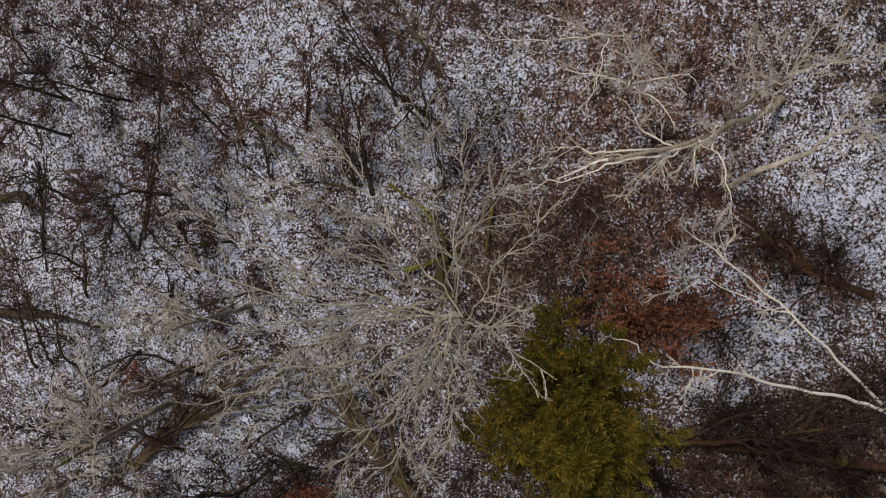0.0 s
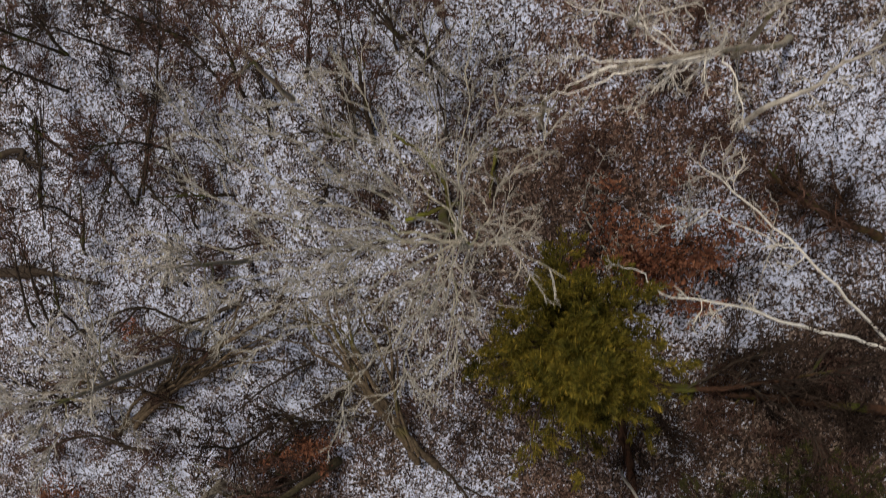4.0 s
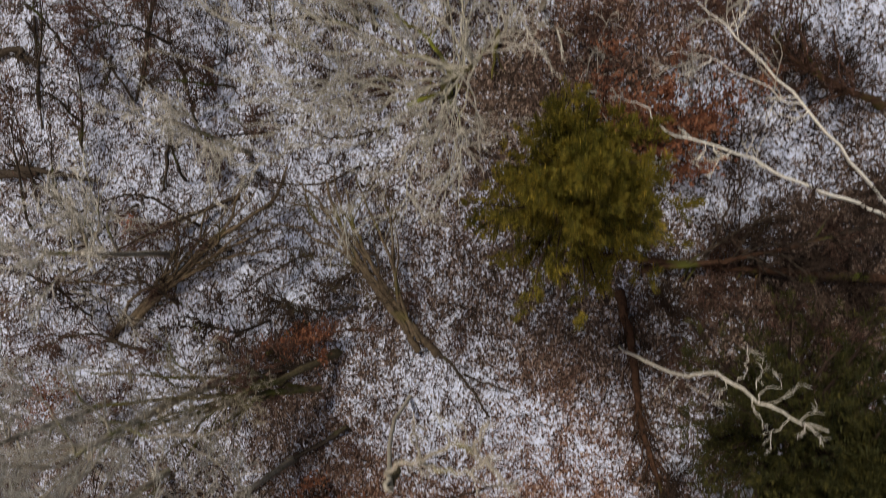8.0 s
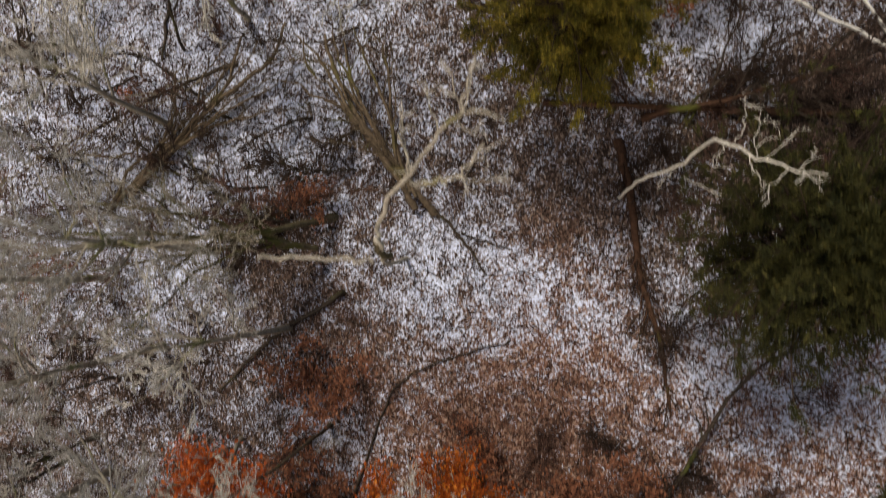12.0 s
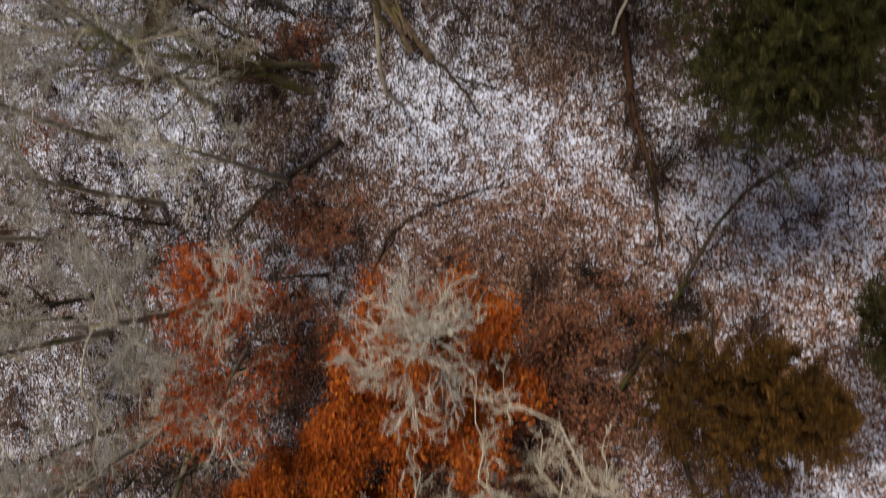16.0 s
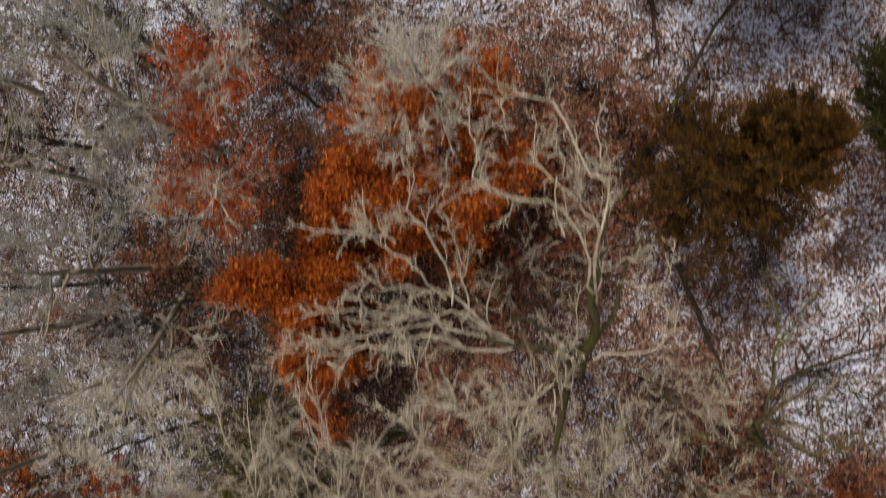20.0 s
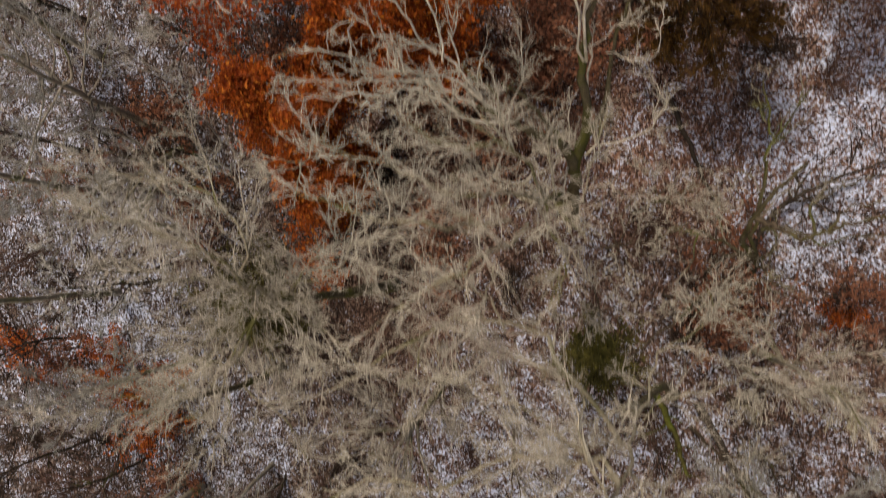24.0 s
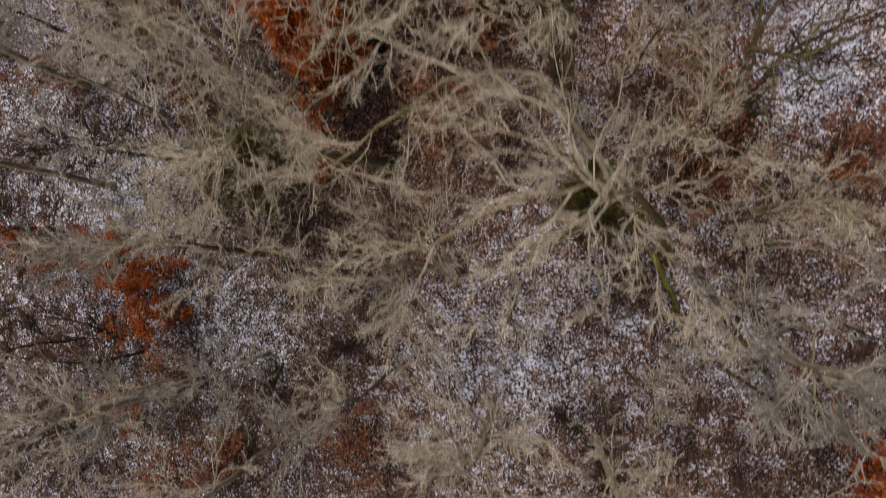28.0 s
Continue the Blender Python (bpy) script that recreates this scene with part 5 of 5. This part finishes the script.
broadleaf("fallen_tree", "pale brown brushy top of a fallen tree", FELL, [(-18.12, -12.59, -0.56), (-21.2, -11.71, -0.39), (-24.47, -12.73, -0.39)], 0.1, 16, 351, stout=1.1, thin=0.8, wood=DARK, limb_wood=DARK, twig=RED_TWIG, reach=2.6, counts=(5, 4, 2), first=0.1, spread=(8, 40), rise=0.02, category="log")

# ---- birches ----
BIR = "pale birches"
broadleaf("leaning_birch", "white birch leaning far over snowy ground", BIR, [(16.91, -6.35, 3.56), (14.41, -5.45, 4.6), (11.46, -4.69, 6), (8.89, -3.83, 7.5), (6.27, -3.38, 9), (5.06, -2.48, 9.5)], 0.075, 6, 51, wood=BIRCH, limb_wood=BIRCH, twig=GREY_TWIG, reach=1.8, counts=(4, 3), category="tree")
broadleaf("leaning_birch", "white birch leaning far over snowy ground", BIR, [(17.12, -6.71, 3.58), (14.38, -4.27, 4.8), (11.65, -1.92, 6.2), (8.76, 0.18, 7.6), (7.42, 1.07, 8.2)], 0.066, 7, 52, wood=BIRCH, limb_wood=BIRCH, twig=GREY_TWIG, reach=2.4, counts=(4, 3, 2),
          to=[[(11.65, -1.92, 6.2), (10.48, -1.68, 6.6), (7.89, -0.52, 7.6), (6.18, -0.24, 8.2)],
              [(7.89, -0.52, 7.6), (7.15, -0.95, 7.8), (6.52, -1.38, 8)]])
broadleaf("birch_tree", "pale birch with white upper branches", BIR, [(12.5, 6.8, 3.5), (11.4, 6.0, 5.0), (8.6, 4.7, 9.0), (6.45, 3.66, 12.4), (3.7, 3.0, 13.6)], 0.15, 8, 53, wood=GREY, limb_wood=BIRCH, twig=GREY_TWIG, reach=2.4, stout=0.9, thin=0.6, counts=(8, 6, 4), ratio=(0.24, 0.5), first=0.6,
          to=[[(6.6, 3.7, 12.2), (4.51, 3.4, 12.8), (3.27, 3.29, 13), (2.2, 3.3, 13.2)], [(6.6, 3.7, 12.2), (4.96, 3.19, 12.8), (3.72, 2.88, 13), (1.89, 2.5, 13.3)], [(7.0, 3.9, 11.5), (7.01, 3.03, 12.4), (7.02, 2.19, 12.8), (6.73, 1.41, 13)], [(7.4, 4.1, 11.0), (5.46, 3.17, 12), (4.57, 1.99, 12.5)]])
broadleaf("birch_tree", "pale birch with white upper branches", BIR, [(6.3, 7.8, 2.7), (5.9, 7.0, 5.5), (5.5, 6.8, 8.0)], 0.12, 7, 54, wood=GREY, limb_wood=BIRCH, twig=GREY_TWIG, reach=3.4, stout=0.8, first=0.4, counts=(8, 7, 4), thin=0.6, ratio=(0.24, 0.55),
          to=[[(5.66, 7.21, 8), (4.37, 7.45, 9.9), (2.52, 7.23, 10.6), (0.84, 7.04, 11)],
              [(4.37, 7.43, 9.9), (4, 6.41, 10.2), (3.62, 4.94, 10.4)],
              [(6.3, 6.2, 5.5), (5.87, 6.89, 7), (4.99, 7.47, 8.5), (3.64, 7.84, 10), (2.16, 7.79, 10.8)]])
broadleaf("birch_tree", "pale birch with white upper branches", BIR, [(10.4, 6.2, 3.2), (9.6, 5.8, 8), (8.7, 5.3, 12.4)], 0.12, 5, 55, wood=GREY, limb_wood=GREY_TWIG, twig=GREY_TWIG, reach=2.8, stout=0.8, first=0.6, counts=(8, 7, 4), thin=0.6, ratio=(0.24, 0.55),
          to=[[(8.85, 5.22, 12.3), (9.15, 6.01, 12.9), (9.84, 6.76, 13.2)],
              [(8.81, 5.24, 12.4), (7.86, 5.31, 12.9), (6.74, 5.56, 13.2)],
              [(8.84, 5.27, 12.4), (8.56, 6.07, 12.8), (8.11, 6.77, 13)],
              [(8.97, 5.24, 12.2), (9.73, 5.48, 12.6), (10.62, 5.84, 12.8)],
              [(8.85, 5.22, 12.3), (8.25, 4.25, 12.5), (7.99, 3.5, 12.4)],
              [(7.04, 5.72, 9), (6.21, 6.33, 9.6), (5.19, 6.72, 10.2), (4.27, 7.01, 10.5)]])
broadleaf("birch_tree", "pale birch with white upper branches", BIR, [(16.0, 6.5, 4.0), (14.5, 6.0, 9), (12.8, 5.5, 12.5)], 0.13, 10, 56, wood=GREY, limb_wood=GREY_TWIG, twig=GREY_TWIG, reach=3.2, stout=0.8, first=0.4, counts=(8, 7, 4), thin=0.6, ratio=(0.24, 0.55))
broadleaf("leaning_birch", "grey birch stem leaning over snow", BIR, [(10.43, 3.05, 3.11), (10.86, 3.61, 5.2), (11.96, 3.94, 6.2), (12.43, 4.5, 7.6), (13.12, 4.71, 9.2)], 0.13, 6, 58, wood=GREY_TWIG, limb_wood=GREY_TWIG, twig=GREY_TWIG, reach=2.6, stout=0.8, first=0.4, counts=(8, 7, 4), thin=0.6, ratio=(0.24, 0.55))
broadleaf("birch_tree", "pale birch at the edge of the wood", BIR, [(16.5, -9.5, 3.8), (15.3, -9.3, 8), (14.0, -9.0, 11.5)], 0.15, 11, 57, wood=GREY, limb_wood=GREY_TWIG, twig=GREY_TWIG, reach=3.6, counts=(6, 5, 3), first=0.5)

# ---- dead snag ----
broadleaf("dead_snag", "bleached dead snag with bare forked branches", "", [(5.83, -11.55, 2.1), (5.7, -11.3, 6), (6.25, -11.21, 9.5), (6.73, -10.75, 11.6), (7.59, -11.34, 12.3), (8.49, -11.76, 12.7), (9.05, -11.9, 13)], 0.062, 2, 61, stout=0.8, tip=0.06, thin=0.36, wood=DEAD, limb_wood=DEAD, twig=DEAD, reach=0.9, counts=(3, 3), wander=0.26, first=0.8, ratio=(0.3, 0.6),
          to=[[(7.14, -10.86, 12), (7.3, -10.24, 12.4), (7.16, -9.71, 12.6)],
              [(7.59, -11.34, 12.3), (7.83, -10.84, 12.6), (7.77, -10.39, 12.8)],
              [(7.8, -11.38, 12.4), (8.2, -10.98, 12.8), (8.39, -10.71, 13)],
              [(8.49, -11.76, 12.7), (8.72, -11.34, 12.9), (8.81, -11.04, 13)],
              [(8.29, -11.67, 12.6), (7.94, -12.2, 12.6), (7.65, -12.66, 12.6)],
              [(6.25, -11.3, 9.5), (5.92, -11.56, 9.7), (5.6, -11.86, 9.8)],
              [(6.5, -11.48, 9.5), (7.02, -11.9, 9.8), (7.56, -12.16, 10)],
              [(7.44, -11.24, 12.2), (7.74, -11.78, 12.2), (7.91, -12.01, 12.2)],
              [(8.63, -11.79, 12.8), (8.44, -11.98, 12.9), (8.23, -12.19, 12.9)],
              [(6.98, -10.87, 11.8), (6.68, -11.35, 11.8), (6.89, -11.67, 11.8)],
              [(7.58, -11.01, 12.2), (7.61, -10.54, 12.5), (7.45, -10.09, 12.7)]])

# ---- trees that still hold their leaves ----
KEEP = "trees with autumn leaves"
broadleaf("beech_tree", "young oak full of bright orange dead leaves", KEEP, [(-7.6, -31.9, -0.3), (-7.3, -31.6, 3.5), (-6.8, -31.3, 7)], 0.12, 20, 71, reach=3.1, leaves=ORANGE, leaf_count=60000, leaf_size=0.095, bunches=0.75, first=0.2, twig=RED_TWIG, wood=DARK)
broadleaf("beech_tree", "young oak full of bright orange dead leaves", KEEP, [(-2.19, -27.26, 0.59), (-2.05, -26.3, 4), (-1.77, -25.24, 8)], 0.12, 26, 72, reach=5.2, spread=(45, 80), leaves=ORANGE, leaf_count=70000, leaf_size=0.095, bunches=0.7, first=0.25, twig=TAN_TWIG, wood=DARK)
broadleaf("beech_tree", "young oak full of bright orange dead leaves", KEEP, [(-4.6, -28.6, 0.2), (-4.7, -28.3, 3.5), (-4.8, -28.0, 6.5)], 0.1, 14, 76, reach=2.3, leaves=ORANGE, leaf_count=22000, leaf_size=0.095, bunches=0.75, first=0.25, twig=RED_TWIG, wood=DARK)
broadleaf("beech_tree", "young oak with a skirt of orange leaves", KEEP, [(-6.2, -34.0, -0.1), (-6.0, -33.9, 3), (-5.9, -33.8, 6)], 0.1, 14, 75, reach=2.6, leaves=ORANGE, leaf_count=30000, leaf_size=0.095, first=0.25, twig=RED_TWIG, wood=DARK)
broadleaf("scarlet_oak", "slim oak holding reddish orange leaves", KEEP, [(-12.59, -23.62, -0.56), (-10.85, -23.25, 5), (-9.77, -23.2, 9)], 0.12, 16, 73, reach=3.9, leaves=SCARLET, leaf_count=4800, leaf_size=0.1, first=0.3, leaf_zone=(0.0, 0.75), bunches=0.16, twig=GREY_TWIG, counts=(6, 5, 3), thin=0.75)
broadleaf("scarlet_oak", "slim oak holding reddish orange leaves", KEEP, [(-12.19, -26.69, -0.61), (-10.68, -27, 4.5), (-9.28, -27.31, 9)], 0.12, 16, 74, reach=3.6, leaves=SCARLET, leaf_count=3200, leaf_size=0.1, first=0.3, leaf_zone=(0.0, 0.75), bunches=0.16, twig=GREY_TWIG, counts=(6, 5, 3), thin=0.75)

# ---- fallen logs and sticks ----
log("thick dark trunk fallen over snow", [(-28.0, -3.0, -1.6), (-24.5, -3.1, -1.1), (-25.57, -2.73, -1.01), (-23.07, -3.19, -0.74), (-20.72, -3.6, -0.59)], 0.27, 87, DARK, stubs=16, taper=0.3)
log("thick dark trunk fallen over snow", [(-30.0, 3.0, -1.6), (-25.5, 3.6, -1.0), (-25.27, 3.07, -0.81), (-23.81, 2.81, -0.85)], 0.22, 88, DARK, stubs=16, taper=0.3)
log("long reddish fallen cedar trunk", [(16.55, -8.52, 3.76), (9.22, -7.88, 2.92), (2.53, -7.31, 2.13)], 0.2, 82, stubs=30)
log("mossy fallen log on leaf litter", [(-6.86, -15.93, 0.54), (-10.74, -18.4, 0.03), (-13.6, -21.11, -0.4)], 0.14, 83, DARK, stubs=16, taper=0.3)
log("dark fallen stem among low branches", [(-18.32, 0.5, -0.37), (-17.38, 4.37, 0.06), (-16.43, 8.9, 0.52)], 0.06, 84, DARK, stubs=14)
log("pale fallen birch stem on the snow", [(18.5, 5.7, 4.0), (14.9, 5.1, 3.3), (12.6, 4.2, 3.0)], 0.14, 85, BIRCH, stubs=4)
log("stem covered in bright green moss", [(-1.66, -0.73, 1.78), (-1.89, 1.03, 2.06), (-2.91, 2.44, 2.18), (-4.34, 3.53, 2.14)], 0.12, 91, MOSS, stubs=7)
log("stem covered in bright green moss", [(-3.79, -0.52, 1.57), (-2.44, -0.08, 1.85), (-1.26, 0.27, 1.91)], 0.13, 92, MOSS, stubs=4)
log("stem covered in bright green moss", [(0.42, 2.71, 2.2), (0.16, 0.44, 2.19)], 0.1, 93, MOSS, stubs=4)
log("dark mossy stem fallen down the slope", [(10.11, -43.42, 2.08), (11.82, -46.48, 2.59), (12.94, -48.12, 2.67), (14.61, -50.78, 2.49)], 0.18, 94, DARK, stubs=10)
log("dark mossy stem fallen down the slope", [(8.17, -42.67, 2.16), (9.06, -44.61, 2.41), (9.73, -46.65, 2.13)], 0.16, 95, MOSS, stubs=8)
STICK = "fallen sticks"
for n, (pts, thick) in enumerate((([(-6.62, -26.37, 0.15), (-4.87, -21.5, 0.55), (-3.47, -19.79, 0.8), (-0.76, -18.61, 1.15), (1.07, -18.03, 1.35)], 0.06), ([(-2.66, -11.76, 1.12), (-1.18, -13.36, 1.27), (0.01, -15.05, 1.32)], 0.09), ([(-1.18, -13.09, 1.26), (1.17, -13.88, 1.53)], 0.06),
                                  ([(8.96, -30, 1.98), (9.94, -32.46, 2.04), (11.28, -35.89, 2.07)], 0.12), ([(-1.74, 3.12, 1.7), (-2.51, 6.55, 1.76)], 0.06), ([(-18, 1.7, -0.32), (-15.75, -0.42, -0.1)], 0.07), ([(-16.42, -1.27, -0.2), (-16.83, -4.17, -0.34)], 0.1),
                                  ([(-24.46, 5.35, -0.94), (-24.15, -0.72, -1.09)], 0.07), ([(-20.31, 2.99, -0.53), (-18.49, 0.56, -0.39)], 0.1), ([(-19.83, -46.02, -1.94), (-19.37, -48.85, -1.97)], 0.09), ([(10.73, -47.47, 1.62), (14.59, -50, 2.02)], 0.1))):
    log("dark fallen stick on snow and leaves", pts, thick, 400 + n, DARK, stubs=3, name="fallen_stick", group=STICK)

# ---- undergrowth ----
USED = set()
SHRUBS = [shrub_kind("dark thin-stemmed shrub in the leaf litter", shrub_mesh(500, 9, 2.6, 0.55, (5, 4)), DARK_TWIG), shrub_kind("reddish-brown twiggy shrub in the leaf litter", shrub_mesh(501, 14, 2.4, 0.6, (6, 4)), RED_TWIG),
          shrub_kind("sprawling dark sapling over snow", shrub_mesh(502, 5, 3.8, 0.5, (7, 5)), DARK_TWIG), shrub_kind("fine brown thicket of bare stems", shrub_mesh(503, 16, 2.0, 0.7, (5, 4)), RED_TWIG), shrub_kind("pale grey twiggy sapling", shrub_mesh(504, 4, 4.2, 0.45, (8, 5)), GREY_TWIG)]
LEAFY = [shrub_kind("sapling holding rusty dead leaves", shrub_mesh(510, 7, 3.0, 0.5, (6, 5)), RED_TWIG, RUSTY, 1, "leafy_sapling", "saplings with dead leaves", 1000), shrub_kind("sapling holding orange dead leaves", shrub_mesh(511, 7, 3.4, 0.5, (6, 5)), DARK_TWIG, ORANGE, 2, "leafy_sapling", "saplings with dead leaves", 1700)]
rng = np.random.default_rng(77)
count = 0
while count < 145:
    x, y = rng.uniform(-27, 22), rng.uniform(-57, 15)
    clearing = (x > 11 and -4 < y < 5) or (-4 < x < 9 and -21 < y < -12) or (x > 11 and -36 < y < -28)
    if clearing and rng.uniform() < 0.9:
        continue
    planted(SHRUBS[int(rng.choice(5, p=(0.25, 0.25, 0.2, 0.15, 0.15)))], x, y, rng.uniform(0, 6.28), rng.uniform(0.6, 1.2), USED)
    count += 1
THICKET = [shrub_kind("dense dark brown thicket of dead brush", shrub_mesh(505, 26, 2.2, 0.9, (6, 4)), DARK_TWIG, group="dead brush thickets"), shrub_kind("dense reddish thicket of dead brush", shrub_mesh(506, 24, 2.0, 0.8, (6, 4)), RED_TWIG, group="dead brush thickets")]
BRUSH_UPPER = ((13.1, -7.9), (12.8, 0.4), (14.3, -0.3), (9.3, 2.8), (4.6, 2.7), (-17.9, 9.4), (-19.7, 7.5), (-23.8, 10.4), (10.6, -6.6), (14.2, -6.8), (9.6, -7.4), (-15.2, 9), (-17, 5.9), (7.9, 5.3))
BRUSH_MIDDLE = ((15, -9), (9.4, -9.1), (12, -10), (14.2, -10.7), (7.8, -9.7), (-10.4, -12.9), (-12.6, -14.7), (7.2, -25.6), (3.1, -26.2), (8.1, -11.9), (7.9, -17.6), (8.7, -23.6), (5.1, -22.2), (2.6, -23.3), (-17.6, -12.4), (-13, -12.6))
BRUSH_LOWER = ((6.3, -27.7), (0.5, -29.6), (-4, -32.8), (3.4, -35.9), (-10.4, -50), (-12.2, -53.7), (2, -38.2), (9.6, -39.6), (13, -28.1), (15.2, -29.4), (12.2, -30.1), (-12.1, -53), (-6, -47.4), (4.6, -50.6), (6.2, -52.6), (16.3, -47.5), (-15.5, -50.9), (-24.2, -52))
for n, (x, y) in enumerate(BRUSH_UPPER + BRUSH_MIDDLE + BRUSH_LOWER):
    planted(THICKET[(n * 7 // 3) % 2], x, y, n * 2.4, 0.75 + 0.35 * ((n * 37) % 10) / 10, USED)
LEAFY_UPPER = (((-18.8, -6), 1, 0.3), ((8.1, 1.1), 0, 0.4), ((6.7, -2), 0, 1.3), ((8.3, -1.7), 0, 1.2), ((5, -1.7), 0, 1.2), ((7.4, -2.8), 0, 1.2))
LEAFY_MIDDLE = (((-22.9, -14.9), 0, 0.8), ((-8.6, -19.5), 0, 1.2), ((-7.3, -20.2), 0, 1.2), ((-0.3, -23.2), 0, 1.0), ((-8.4, -11.6), 0, 0.9), ((3.5, -25.2), 0, 1.3), ((-8.9, -23.5), 0, 1.1), ((-7.8, -25.8), 0, 1.0), ((6.5, -24.1), 0, 1.1), ((4.1, -24.4), 0, 1.1), ((-4, -26.4), 0, 1.2))
LEAFY_LOWER = (((5, -27.3), 0, 1.3), ((2.8, -28.2), 0, 1.2), ((-9.5, -27.6), 0, 1.2), ((-15.3, -31.2), 0, 1.3), ((-13.3, -34.1), 0, 1.2), ((-16.6, -29.4), 0, 1.1), ((10.7, -36.9), 0, 1.1), ((16.2, -38.8), 0, 1.0), ((-25, -42.3), 1, 1.0), ((-21.6, -42.3), 0, 1.1), ((-18.4, -43.8), 1, 0.9), ((-16.7, -46), 1, 1.0), ((-18.3, -51), 0, 1.1), ((-15.4, -48.7), 0, 1.0), ((-5.5, -51.4), 0, 1.1))
LEAFY_LOWEST = (((11.0, -39.0), 0, 1.1), ((-16.6, -43.6), 1, 0.9), ((-19.4, -42.4), 1, 0.8), ((-15.5, -54.5), 0, 1.2), ((17.2, -51.3), 1, 1.3), ((-13.1, -53.2), 0, 1.2), ((0.9, -30.2), 0, 1.3), ((4.3, -29.7), 0, 1.3), ((1.6, -31.5), 0, 1.3), ((3.1, -28.3), 0, 1.2), ((-2.3, -29.9), 0, 1.2), ((-0.6, -27.8), 0, 1.2), ((-21.5, -33.3), 0, 1.1), ((-1.1, -36), 0, 1.2), ((-6.9, -36.9), 1, 1.1), ((15.6, -39.3), 1, 0.5), ((10.4, -40.2), 0, 1.0))
for n, ((x, y), kind, size) in enumerate(LEAFY_UPPER + LEAFY_MIDDLE + LEAFY_LOWER + LEAFY_LOWEST):
    planted(LEAFY[kind], x, y, n * 1.3, size, USED)
